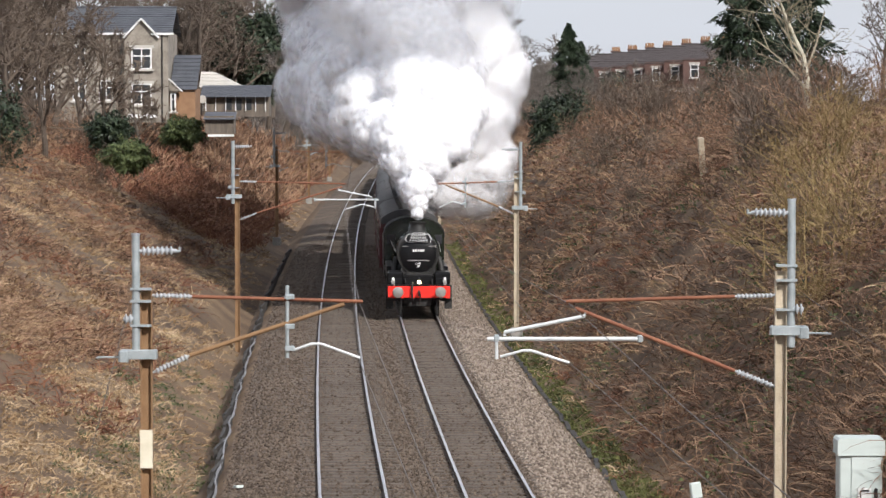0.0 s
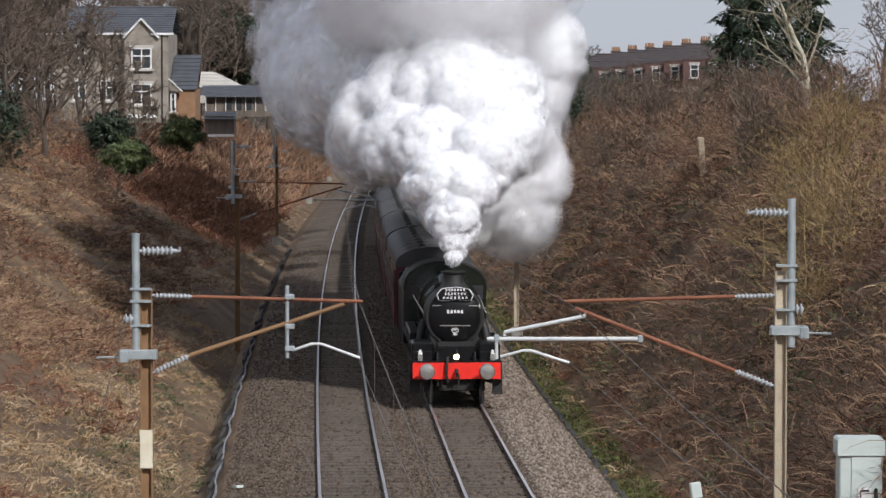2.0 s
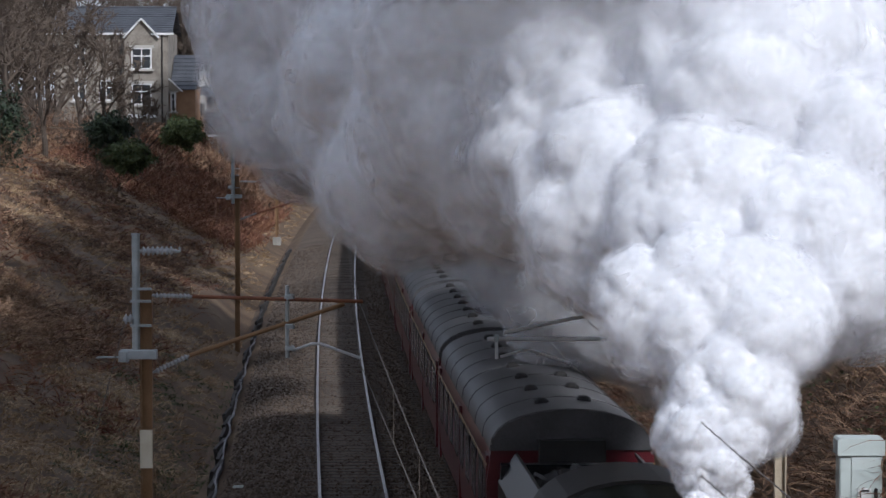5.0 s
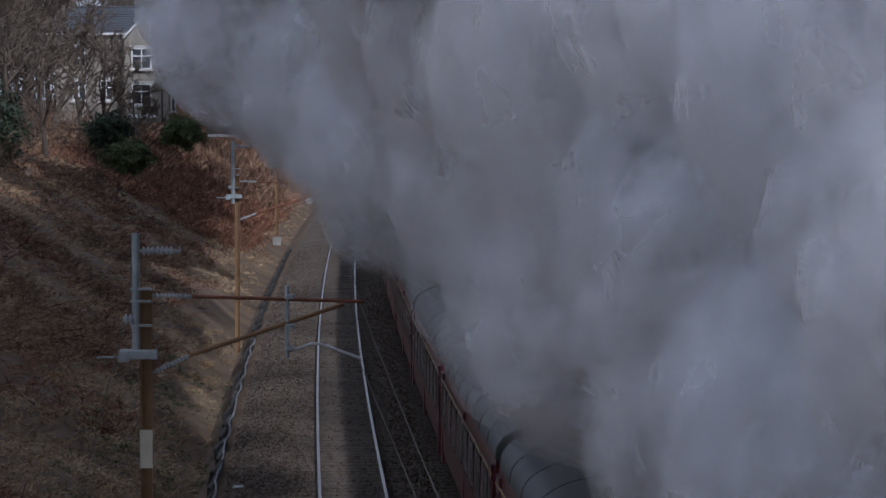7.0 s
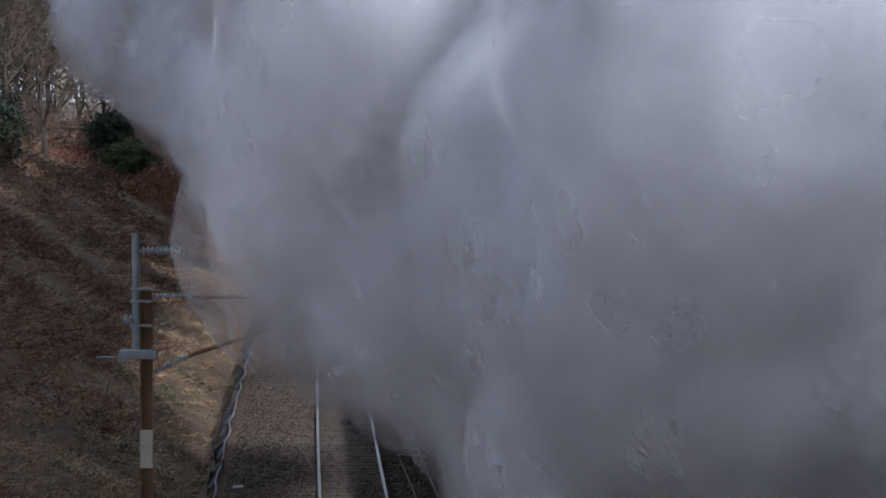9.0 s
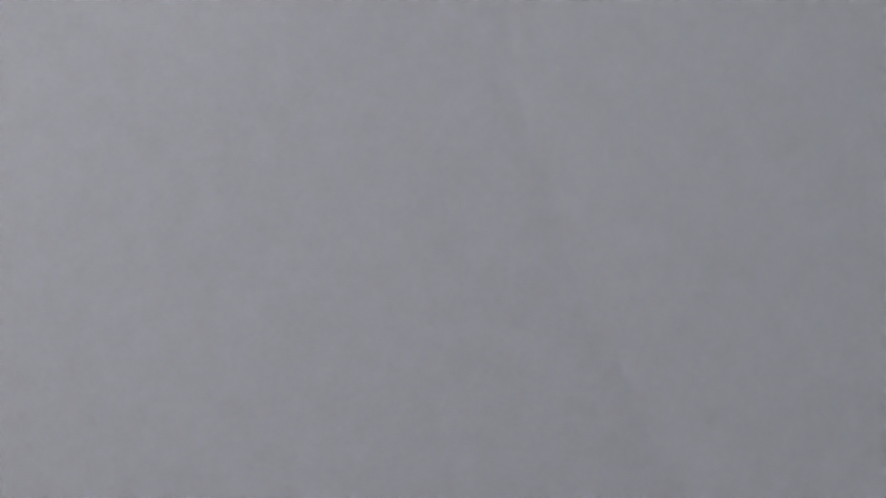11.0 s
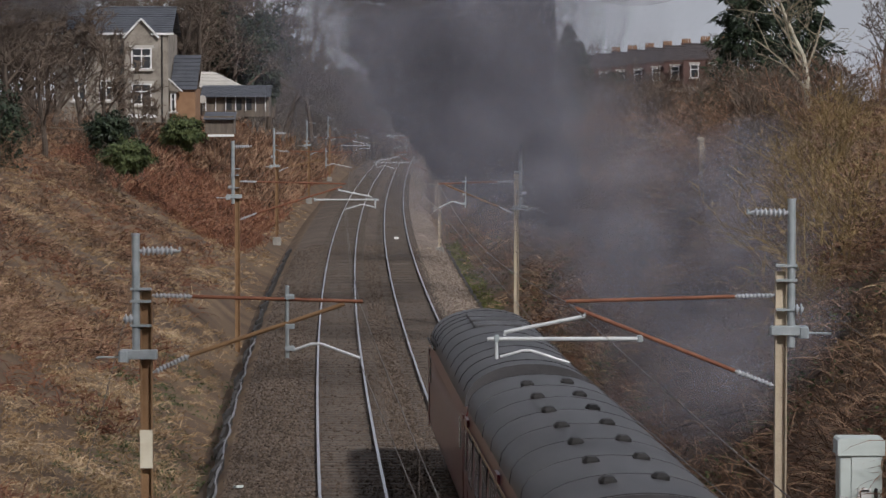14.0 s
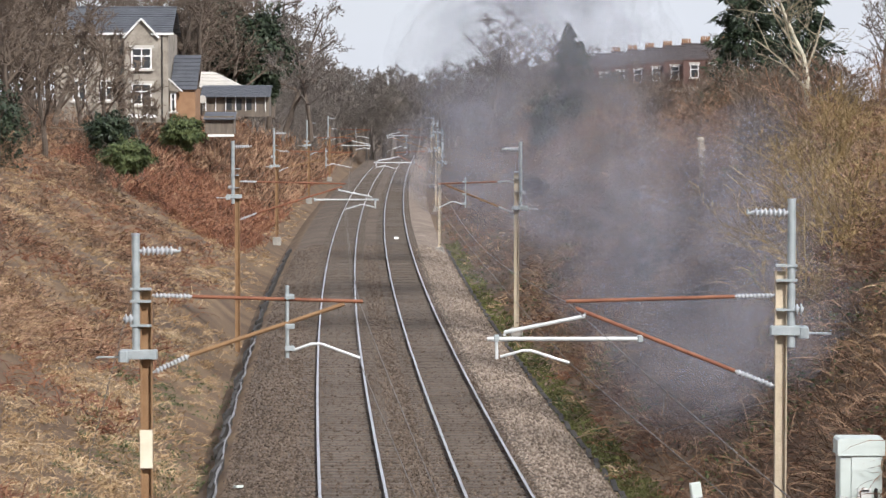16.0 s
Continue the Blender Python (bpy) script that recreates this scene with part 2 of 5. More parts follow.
def vapour(name, seed, core=0.62, sub=6, lobes=15, crisp=1.0, shells=7, first=0.0, step=0.02, veil=None, stretch=0.05):
    """A billow of about unit size: swelling lobes with smaller lobes on them, wrapped in thin skins that fade outwards."""
    rng = np.random.default_rng(seed)
    big = spread(rng, lobes) * rng.uniform(0.3, 0.52, (lobes, 1)).astype(np.float32)
    big_r = rng.uniform(0.34, 0.52, lobes)
    knobs = [(spread(rng, n), rng.uniform(0.75, 1.25, n).astype(np.float32) * size, height) for n, size, height in ((70, 0.36, 0.11), (420, 0.16, 0.05), (1500, 0.08, 0.02))]

    def radius(d, levels):
        r = np.full(len(d), core, np.float32)
        along = d @ big.T
        inside = big_r[None] ** 2 - (np.sum(big ** 2, 1)[None] - along ** 2)
        r = np.maximum(r, np.where(inside > 0, along + np.sqrt(np.maximum(inside, 0)), 0).max(1))
        for at, size, height in knobs[:levels]:
            for i in range(0, len(d), 6000):
                r[i:i + 6000] += height * crisp * np.sqrt(np.maximum(1 - 2 * (1 - d[i:i + 6000] @ at.T) / size[None] ** 2, 0)).max(1)
        return r

    g = Shape()
    if sub:
        d, fs = BALLS[sub]
        g.add((d * radius(d, 3)[:, None]).tolist(), fs)
    g.slot = 1
    d, fs = BALLS[4 if crisp < 0.5 else 5]
    r = radius(d, 2)
    for k in range(shells):
        w = spread(rng, 5) * rng.uniform(2.5, 9.0, (5, 1)).astype(np.float32)
        wave = np.sin(d @ w.T + rng.uniform(0, 6.28, 5)[None]).sum(1) / 5
        g.add((d * (r * (1 + first + step * (k + 1) + stretch * (0.4 + k / shells) * wave))[:, None]).tolist(), fs)
    me = g.mesh(name, M_STEAM, veil or M_WISP)
    me.polygons.foreach_set("use_smooth", [True] * len(me.polygons))
    return me


# ---- the train ----
def arc(w, z0, rise, n=12):
    """Roof outline from (-w, z0) over the top to (w, z0)."""
    return [(-w * math.cos(math.pi * i / n), z0 + rise * math.sin(math.pi * i / n) ** 0.8) for i in range(n + 1)]


def wheelset(r, parent, y, name="wheelset"):
    g = Shape()
    for s in (-1, 1):
        g.tube([(s * 0.68, 0, 0), (s * 0.70, 0, 0), (s * 0.70, 0, 0), (s * 0.82, 0, 0)], [r + 0.03, r + 0.03, r, r], 24)
        g.tube([(s * 0.82, 0, 0), (s * 0.86, 0, 0)], [0.14, 0.12], 10)
        for k in range(8):
            a = k * math.pi / 4
            g.box(s * 0.83, math.cos(a) * r * 0.5, math.sin(a) * r * 0.5 - 0.04, 0.03, 0.06, 0.08)
    g.tube([(-0.8, 0, 0), (0.8, 0, 0)], 0.08, 8)
    ob = part(name, g, M_SOOT, parent, "black spoked steel wheels", smooth=True)
    ob.location = (0, y, r)
    ob["r"] = r
    return ob


def steam_loco():
    t = thing("steam_locomotive", "black steam locomotive with a red buffer beam hauling maroon coaches", "steam locomotive")
    B = 2.52  # height of the boiler's axis
    g = Shape()
    g.box(0, 0.62, 0.80, 2.56, 0.10, 0.48)
    beam = part("buffer_beam", g, M_RED, t, "bright red riveted buffer beam")
    for i in range(17):
        for z in (0.84, 1.24):
            part("rivet", Shape().tube([(-1.2 + i * 0.15, 0.575, z), (-1.2 + i * 0.15, 0.555, z)], 0.018, 6), M_RED, beam)
    for s in (-1, 1):
        g = Shape()
        g.tube([(s * 0.87, 0.57, 1.05), (s * 0.87, 0.45, 1.05), (s * 0.87, 0.45, 1.05), (s * 0.87, 0.12, 1.05)], [0.21, 0.17, 0.12, 0.1], 20)
        g.tube([(s * 0.87, 0.12, 1.05), (s * 0.87, 0.05, 1.05), (s * 0.87, 0.02, 1.05), (s * 0.87, 0.0, 1.05)], [0.225, 0.225, 0.2, 0.05], 24)
        part("buffer", g, M_STEEL, t, "greasy bright steel buffer", smooth=True)
    g = Shape()
    g.tube([(0, 0.57, 1.05), (0, 0.40, 1.07), (0, 0.33, 1.0), (0, 0.36, 0.9), (0, 0.44, 0.93)], [0.06, 0.05, 0.045, 0.04, 0.03], 8)
    g.tube([(0.05, 0.45, 0.95), (0.05, 0.42, 0.6), (-0.05, 0.45, 0.55)], 0.03, 6)
    part("coupling_hook", g, M_SOOT, t, smooth=True)
    g = Shape()
    g.tube([(-0.28, 0.5, 1.45), (-0.28, 0.45, 1.3), (-0.3, 0.42, 0.95), (-0.26, 0.46, 0.7)], 0.04, 8)
    part("brake_hose", g, M_SOOT, t, smooth=True)
    # front platform with its raised covers over the cylinders
    g = Shape()
    g.box(0, 0.95, 1.28, 2.56, 0.72, 0.05)
    g.box(0, 1.32, 1.28, 1.3, 0.08, 0.36)
    g.box(0, 1.75, 1.62, 1.32, 0.9, 0.05)
    for s in (-1, 1):
        g.box(s * 0.97, 1.75, 1.30, 0.64, 1.5, 0.54, bevel=0.06)
        g.box(s * 0.98, 1.02, 1.32, 0.6, 0.12, 0.26, bevel=0.03)
    part("front_platform", g, M_BLACK, t)
    for s in (-1, 1):
        g = Shape()
        g.box(s * 1.12, 6.2, 1.66, 0.36, 7.6, 0.06)
        g.box(s * 1.29, 6.2, 1.56, 0.03, 7.6, 0.12)
        part("running_plate", g, M_BLACK, t)
        g = Shape()
        g.tube([(s * 1.02, 1.3, 0.95), (s * 1.02, 2.5, 0.95)], 0.33, 20)
        part("cylinder", g, M_SOOT, t, smooth=True)
        g = Shape()
        for z, yy in ((0.35, 0.8), (0.75, 0.85)):
            g.box(s * 1.2, yy, z, 0.3, 0.2, 0.03)
        g.box(s * 1.2, 0.98, 0.35, 0.3, 0.03, 0.95)
        part("steps", g, M_SOOT, t)
        # guard irons
        g = Shape()
        g.tube([(s * 0.72, 0.75, 0.85), (s * 0.74, 0.7, 0.45), (s * 0.76, 0.62, 0.1)], 0.035, 6)
        part("guard_iron", g, M_SOOT, t, smooth=True)
    # frames and saddle
    g = Shape()
    for s in (-1, 1):
        g.box(s * 0.55, 5.8, 0.6, 0.05, 10.2, 0.95)
    g.box(0, 0.95, 0.45, 1.0, 0.3, 0.4)
    g.box(0, 2.6, 0.5, 1.0, 1.6, 1.3)
    part("main_frame", g, M_SOOT, t)
    g = Shape()
    g.extrude([(-0.78, 1.6), (0.78, 1.6), (0.62, 2.2), (0.4, 1.95), (-0.4, 1.95), (-0.62, 2.2)], 2.0, 3.5)
    part("smokebox_saddle", g, M_SOOT, t)
    g = Shape()
    g.tube([(0, 1.98, B), (0, 1.94, B), (0, 1.94, B), (0, 2.02, B), (0, 3.85, B)], [0.76, 0.80, 0.845, 0.875, 0.875], 40)
    g.tube([(0, 3.84, B), (0, 3.9, B)], [0.89, 0.89], 40)
    part("smokebox", g, M_SOOT, t, "soot black smokebox", smooth=True)
    g = Shape()
    g.tube([(0, 1.96, B), (0, 1.90, B), (0, 1.84, B), (0, 1.79, B), (0, 1.77, B)], [0.74, 0.74, 0.62, 0.35, 0.02], 40)
    door = part("smokebox_door", g, M_BLACK, t, "glossy black dished smokebox door", smooth=True)
    g = Shape()
    g.tube([(-0.66, 1.84, B + 0.34), (0.66, 1.84, B + 0.34)], 0.018, 6)
    g.box(0, 1.775, B - 0.26, 0.9, 0.02, 0.03)
    g.tube([(0.7, 1.9, B + 0.32), (0.74, 1.9, B + 0.32)], 0.06, 8)
    part("door_strap", g, M_STEEL, door, smooth=True)
    # number plate, shed plate, headboard; their lettering as plain bars
    g = Shape()
    g.box(0, 1.79, B + 0.10, 0.56, 0.04, 0.13, bevel=0.01)
    plate = part("plate", g, M_SOOT, door)
    for i in range(5):
        g = Shape()
        g.box(-0.2 + i * 0.1, 1.765, B + 0.12, 0.062, 0.012, 0.09)
        part("bar", g, M_WHITE, plate)
    g = Shape()
    for k in range(10):
        a0, a1 = k * math.pi / 5, (k + 1) * math.pi / 5
        g.tube([(0.1 * math.cos(a0), 1.765, B - 0.38 + 0.07 * math.sin(a0)), (0.1 * math.cos(a1), 1.765, B - 0.38 + 0.07 * math.sin(a1))], 0.011, 5)
    g.box(0, 1.765, B - 0.385, 0.1, 0.012, 0.03)
    g.box(0, 1.765, B - 0.52, 0.1, 0.012, 0.05)
    part("oval_plate", g, M_WHITE, door)
    board = [(-0.46, 0.02), (-0.3, 0.0), (0, 0.03), (0.3, 0.0), (0.46, 0.02), (0.52, 0.16), (0.40, 0.33), (0.2, 0.37), (0, 0.385), (-0.2, 0.37), (-0.40, 0.33), (-0.52, 0.16)]
    g = Shape()
    g.extrude([(x * 1.06, B + 0.485 + z * 1.08) for x, z in reversed(board)], 1.74, 1.78)
    hb = part("headboard_rim", g, M_WHITE, t)
    g = Shape()
    g.extrude([(x, B + 0.50 + z) for x, z in reversed(board)], 1.715, 1.745)
    hb2 = part("headboard", g, M_BLACK, t, "black headboard with a white rim and three white rows")
    for row, (zz, ww, cnt) in enumerate(((0.285, 0.6, 7), (0.165, 0.66, 7), (0.05, 0.78, 7))):
        for i in range(cnt):
            g = Shape()
            g.box(-ww / 2 + ww * (i + 0.5) / cnt, 1.708, B + 0.50 + zz, ww / cnt * 0.52, 0.012, 0.068)
            part("bar", g, M_WHITE, hb2)
    # chimney, boiler, firebox, dome
    g = Shape()
    g.tube([(0, 2.85, B + 0.80), (0, 2.85, B + 0.92), (0, 2.85, B + 1.0), (0, 2.85, B + 1.22), (0, 2.85, B + 1.26), (0, 2.85, B + 1.31), (0, 2.85, B + 1.32), (0, 2.85, B + 1.1)], [0.46, 0.36, 0.31, 0.31, 0.37, 0.37, 0.30, 0.25], 28, caps=False)
    part("chimney", g, M_SOOT, t, smooth=True)
    g = Shape()
    g.tube([(0, 3.88, B), (0, 6.6, B + 0.03)], [0.80, 0.86], 40)
    for y in (4.6, 5.4, 6.2):
        g.tube([(0, y, B + 0.015), (0, y + 0.06, B + 0.015)], [0.86, 0.865], 40)
    part("boiler", g, M_GREEN, t, "dark green boiler barrel", smooth=True)
    g = Shape()
    box = [(-0.92, 1.5), (0.92, 1.5), (0.94, 2.6), (0.86, 3.0), (0.62, 3.3), (0.3, 3.42), (0, 3.45), (-0.3, 3.42), (-0.62, 3.3), (-0.86, 3.0), (-0.94, 2.6)]
    g.extrude(box, 6.6, 9.4)
    part("firebox", g, M_GREEN, t, "dark green flat-sided firebox")
    g = Shape()
    g.tube([(0, 5.6, B + 0.8), (0, 5.6, B + 1.02), (0, 5.6, B + 1.14), (0, 5.6, B + 1.18)], [0.36, 0.33, 0.22, 0.02], 20)
    part("dome", g, M_GREEN, t, smooth=True)
    for s in (-1, 1):
        g = Shape()
        g.tube([(s * 0.93, 2.2, B + 0.12), (s * 0.95, 4.0, B + 0.15), (s * 1.0, 6.6, B + 0.2), (s * 1.02, 9.2, B + 0.22)], 0.02, 6)
        part("handrail", g, M_STEEL, t, smooth=True)
        g = Shape()
        g.tube([(s * 1.0, 2.9, 1.75), (s * 0.95, 3.0, 2.05), (s * 0.86, 3.1, 2.35)], 0.13, 10)
        part("steam_pipe", g, M_SOOT, t, smooth=True)
        g = Shape()
        g.box(s * 1.14, 6.4, 1.72, 0.28, 5.2, 0.22, bevel=0.03)
        part("splasher", g, M_BLACK, t)
    # cab
    g = Shape()
    cab = [(-1.28, 1.4), (1.28, 1.4), (1.30, 2.9)] + [(x, z) for x, z in reversed(arc(1.3, 2.95, 0.85))] + [(-1.30, 2.9)]
    g.extrude(cab, 9.35, 9.45)
    for s in (-1, 1):
        g.box(s * 1.28, 10.4, 1.4, 0.04, 2.0, 0.9)
        g.box(s * 1.28, 9.6, 2.3, 0.04, 0.4, 0.7)
        g.box(s * 1.28, 10.85, 2.3, 0.04, 1.1, 0.7)
    cabp = part("cab", g, M_GREEN, t, "dark green cab")
    for s in (-1, 1):
        g = Shape()
        g.box(s * 1.02, 9.34, 2.62, 0.34, 0.02, 0.42)
        part("cab_window", g, M_GLASS, cabp, "pale glinting cab window")
    g = Shape()
    top = arc(1.34, 2.95, 0.88)
    g.extrude([*reversed(top), *[(x * 0.97, z - 0.05) for x, z in top]], 9.3, 11.6)
    part("cab_roof", g, M_SOOT, t)
    # lamps
    for x, z, m in ((-1.06, 1.36, M_WHITE), (1.06, 1.36, M_WHITE), (0, 1.36, M_BLACK)):
        g = Shape()
        g.tube([(x, 0.78, z - 0.03), (x, 0.78, z + 0.17), (x, 0.78, z + 0.21), (x, 0.78, z + 0.25), (x, 0.78, z + 0.29)], [0.065, 0.065, 0.045, 0.045, 0.012], 12)
        lamp = part("lamp", g, m, t, "white oil lamp" if x else "black headlamp, lit", smooth=True)
        g = Shape()
        g.tube([(x, 0.72, z + 0.08), (x, 0.67, z + 0.08)], [0.075, 0.08 if x else 0.085], 14)
        part("lens", g, M_STEEL if x else M_LAMP, lamp, smooth=True)
    ws = [wheelset(0.5, t, 1.5), wheelset(0.5, t, 3.4)] + [wheelset(0.98, t, y, "driving_wheelset") for y in (5.0, 7.2, 9.5)]
    return t, ws


def tender():
    t = thing("tender", "black locomotive tender heaped with coal", "tender")
    g = Shape()
    side = [(-1.25, 1.0), (1.25, 1.0), (1.28, 1.3), (1.28, 2.7), (1.0, 3.15), (0.95, 3.15), (1.15, 2.7), (-1.15, 2.7), (-0.95, 3.15), (-1.0, 3.15), (-1.28, 2.7), (-1.28, 1.3)]
    g.extrude(side, 0.3, 7.2)
    g.box(0, 7.0, 1.0, 2.5, 0.3, 2.0)
    part("tank", g, M_BLACK, t)
    g = Shape()
    r = random.Random(4)
    for _ in range(260):
        s = r.uniform(0.12, 0.34)
        y = r.uniform(0.9, 5.2)
        g.box(r.uniform(-0.9, 0.9), y, 2.65 + r.uniform(0, 0.35), s, s * 0.8, s * 0.7, Euler((r.random(), r.random(), r.random() * 3)).to_matrix().to_4x4())
    part("coal", g, M_SOOT, t, "heap of black coal")
    g = Shape()
    for s in (-1, 1):
        g.box(s * 1.0, 3.7, 0.55, 0.06, 6.6, 0.5)
    part("frame", g, M_SOOT, t)
    for y in (1.4, 3.6, 5.8):
        wheelset(0.65, t, y)
    return t


def coach():
    t = thing("passenger_coach", "maroon passenger coach with a dark grey ribbed roof", "railway coach", "coaches of the train")
    L0, L1 = 0.42, 19.78
    g = Shape()
    side = [(-1.26, 0.95), (1.26, 0.95), (1.38, 1.25), (1.41, 1.9), (1.40, 2.6), (1.33, 3.12), (-1.33, 3.12), (-1.40, 2.6), (-1.41, 1.9), (-1.38, 1.25)]
    g.extrude(side, L0, L1)
    body = part("body", g, M_MAROON, t)
    g = Shape()
    top = arc(1.345, 3.1, 0.68, 14)
    g.extrude([*reversed(top)], L0 - 0.05, L1 + 0.05)
    roof = part("roof", g, M_ROOF, t, "sooty dark grey roof", smooth=True)
    for i in range(9):
        y = L0 + 0.05 + i * (L1 - L0 - 0.1) / 8
        g = Shape()
        ring = arc(1.355, 3.1, 0.69, 14)
        g.extrude([*reversed(ring), *[(x * 0.97, z - 0.04) for x, z in ring]], y - 0.035, y + 0.035)
        part("roof_rib", g, M_ROOF if 0 < i < 8 else M_SOOT, roof)
    for i in range(7):
        for x in (-0.38, 0.38):
            g = Shape()
            y = 2.0 + i * 2.6 + (0.4 if x > 0 else 0)
            g.box(x, y, 3.70, 0.24, 0.34, 0.14, bevel=0.05)
            part("roof_vent", g, M_SOOT, roof)
    for s in (-1, 1):
        for i in range(8):
            y = 2.3 + i * 2.2
            g = Shape()
            g.box(s * 1.40, y, 1.95, 0.03, 1.3, 0.8)
            part("window", g, M_GLASS, body)
            g = Shape()
            g.box(s * 1.395, y, 1.9, 0.03, 1.42, 0.9)
            part("window_frame", g, M_SOOT, body)
        for y in (0.95, 10.1, 19.2):
            g = Shape()
            g.box(s * 1.385, y, 1.05, 0.05, 0.75, 1.95)
            d = part("door", g, M_MAROON, body)
            g = Shape()
            g.box(s * 1.41, y, 2.05, 0.02, 0.5, 0.7)
            part("pane", g, M_GLASS, d)
        g = Shape()
        g.box(s * 1.405, 10.1, 2.83, 0.012, 19.2, 0.04)
        part("lining", g, M_LINE, body, "thin cream lining")
    for y in (0.2, 20.0):
        g = Shape()
        g.box(0, y, 1.1, 1.1, 0.42, 2.2)
        part("gangway", g, M_SOOT, t, "black gangway bellows")
    for s in (-1, 1):
        for y in (0.1, 20.1):
            g = Shape()
            g.tube([(s * 0.87, y - 0.05, 1.05), (s * 0.87, y + 0.05, 1.05)], 0.2, 12)
            part("buffer", g, M_SOOT, t)
    for y in (3.0, 17.2):
        g = Shape()
        for s in (-1, 1):
            g.box(s * 1.0, y, 0.4, 0.1, 3.2, 0.28)
            for k in (-1.25, 1.25):
                g.tube([(s * 0.72, y + k, 0.46), (s * 0.85, y + k, 0.46)], 0.46, 16)
        part("bogie", g, M_SOOT, t)
    g = Shape()
    g.box(0, 10.1, 0.5, 1.9, 6.0, 0.42)
    g.box(0, 10.1, 0.88, 2.3, 18.8, 0.1)
    part("underframe", g, M_SOOT, t)
    return t


def diesel():
    t = thing("diesel_locomotive", "dark maroon diesel locomotive at the tail with sooty roof grilles", "diesel locomotive")
    L = 19.1
    g = Shape()
    side = [(-1.26, 0.85), (1.26, 0.85), (1.34, 1.2), (1.35, 2.75), (1.28, 3.0), (-1.28, 3.0), (-1.35, 2.75), (-1.34, 1.2)]
    g.extrude(side, 0.5, L)
    body = part("body", g, M_MAROON, t)
    g = Shape()
    top = arc(1.3, 2.98, 0.84, 16)
    g.extrude([*reversed(top)], 1.2, L - 0.45)
    tip = arc(1.22, 2.95, 0.62, 16)
    k = len(top)
    g.add([(x, L - 0.45, z) for x, z in top] + [(x, L + 0.05, z) for x, z in tip], [(i, i + 1, k + i + 1, k + i) for i in range(k - 1)] + [tuple(range(k, 2 * k))])
    roof = part("roof", g, M_ROOF, t, "sooty domed roof", smooth=True)
    for y in (2.2, 4.2, 6.0, 8.0, 10.2, 12.4, 14.2, 15.6, 16.6, 17.7):
        g = Shape()
        ring = arc(1.312, 2.98, 0.852, 16)[1:-1]
        g.extrude([*reversed(ring), *[(x * 0.97, z - 0.04) for x, z in ring]], y - 0.03, y + 0.03)
        part("roof_rib", g, M_SOOT, roof)
    for y, s in ((15.9, 1.2), (14.5, 1.1), (12.9, 1.3)):
        g = Shape()
        g.box(0.0, y, 3.78, 1.1, s * 0.8, 0.06, bevel=0.02)
        part("roof_hatch", g, M_ROOF, roof)
    # louvred grilles along the roof's shoulders
    for s in (-1, 1):
        for j in range(6):
            y = 18.2 - j * 0.62
            g = Shape()
            a = math.radians(52) * s
            for kk in range(5):
                q = -0.34 + kk * 0.15
                cx, cz = s * (1.13 - 0.0), 3.28
                g.box(cx - s * q * 0.62, y, cz + q * 0.62, 0.05, 0.5, 0.07, Euler((0, a * 0.8, 0)).to_matrix().to_4x4())
            part("grille", g, M_SOOT, roof)
    for s in (-1, 1):
        for y in (2.2, 17.6):
            g = Shape()
            g.box(s * 1.345, y, 2.1, 0.03, 0.8, 0.6)
            part("cab_window", g, M_GLASS, body)
        for y in (1.2, 18.4):
            g = Shape()
            g.box(s * 1.345, y, 1.0, 0.03, 0.55, 1.85)
            part("door", g, M_MAROON, body)
    for x in (-0.62, 0.62):
        g = Shape()
        g.box(x, L + 0.01, 2.1, 0.9, 0.04, 0.6)
        part("windscreen", g, M_GLASS, body)
    for s in (-1, 1):
        g = Shape()
        g.tube([(s * 0.87, L, 1.05), (s * 0.87, L + 0.4, 1.05), (s * 0.87, L + 0.4, 1.05), (s * 0.87, L + 0.45, 1.05)], [0.12, 0.12, 0.22, 0.22], 14)
        part("buffer", g, M_SOOT, t)
    for y in (3.6, 15.6):
        g = Shape()
        for s in (-1, 1):
            g.box(s * 1.0, y, 0.4, 0.12, 4.2, 0.35)
            for kk in (-1.9, 0, 1.9):
                g.tube([(s * 0.7, y + kk, 0.57), (s * 0.84, y + kk, 0.57)], 0.57, 16)
        part("bogie", g, M_SOOT, t)
    g = Shape()
    g.box(0, 9.6, 0.35, 2.0, 5.0, 0.55)
    part("fuel_tank", g, M_SOOT, t)
    return t


M_GLASS = mat("dark_window_glass", [(0.03, 0.03, 0.035), (0.06, 0.06, 0.065)], 2, 0.12, bump=0.0)
M_LINE = mat("cream_lining", [(0.4, 0.3, 0.16), (0.5, 0.38, 0.2)], 4, 0.5)

loco, LOCO_WHEELS = steam_loco()
train = [(loco, 0.0, 11.6), (tender(), 12.0, 7.4)]
one = coach()
for i in range(10):
    train.append((one if i == 0 else copy_thing(one, Matrix.Identity(4)), 19.75 + i * 20.3, 20.2))
train.append((diesel(), 19.75 + 203.2, 19.5))


def front(t):
    """Distance of the train's leading buffers before the eye."""
    return 138.0 - 19.93 * t - 0.09 * t * t


def on_track(y, length):
    """Pose of a vehicle whose front stands at y and whose tail runs behind it."""
    a, b = y + 0.15 * length, y + 0.85 * length
    s = (XR(b) - XR(a)) / (b - a)
    return pose(XR(a) - s * (a - y), y, 0, 0, 0, -math.degrees(math.atan(s)))


# ---- the steam: billows riding behind the chimney, then left hanging in the air ----
def puff_thing(name, mesh, label):
    return tagged(new(name, mesh), label, "steam", "steam of the locomotive", "stuff")


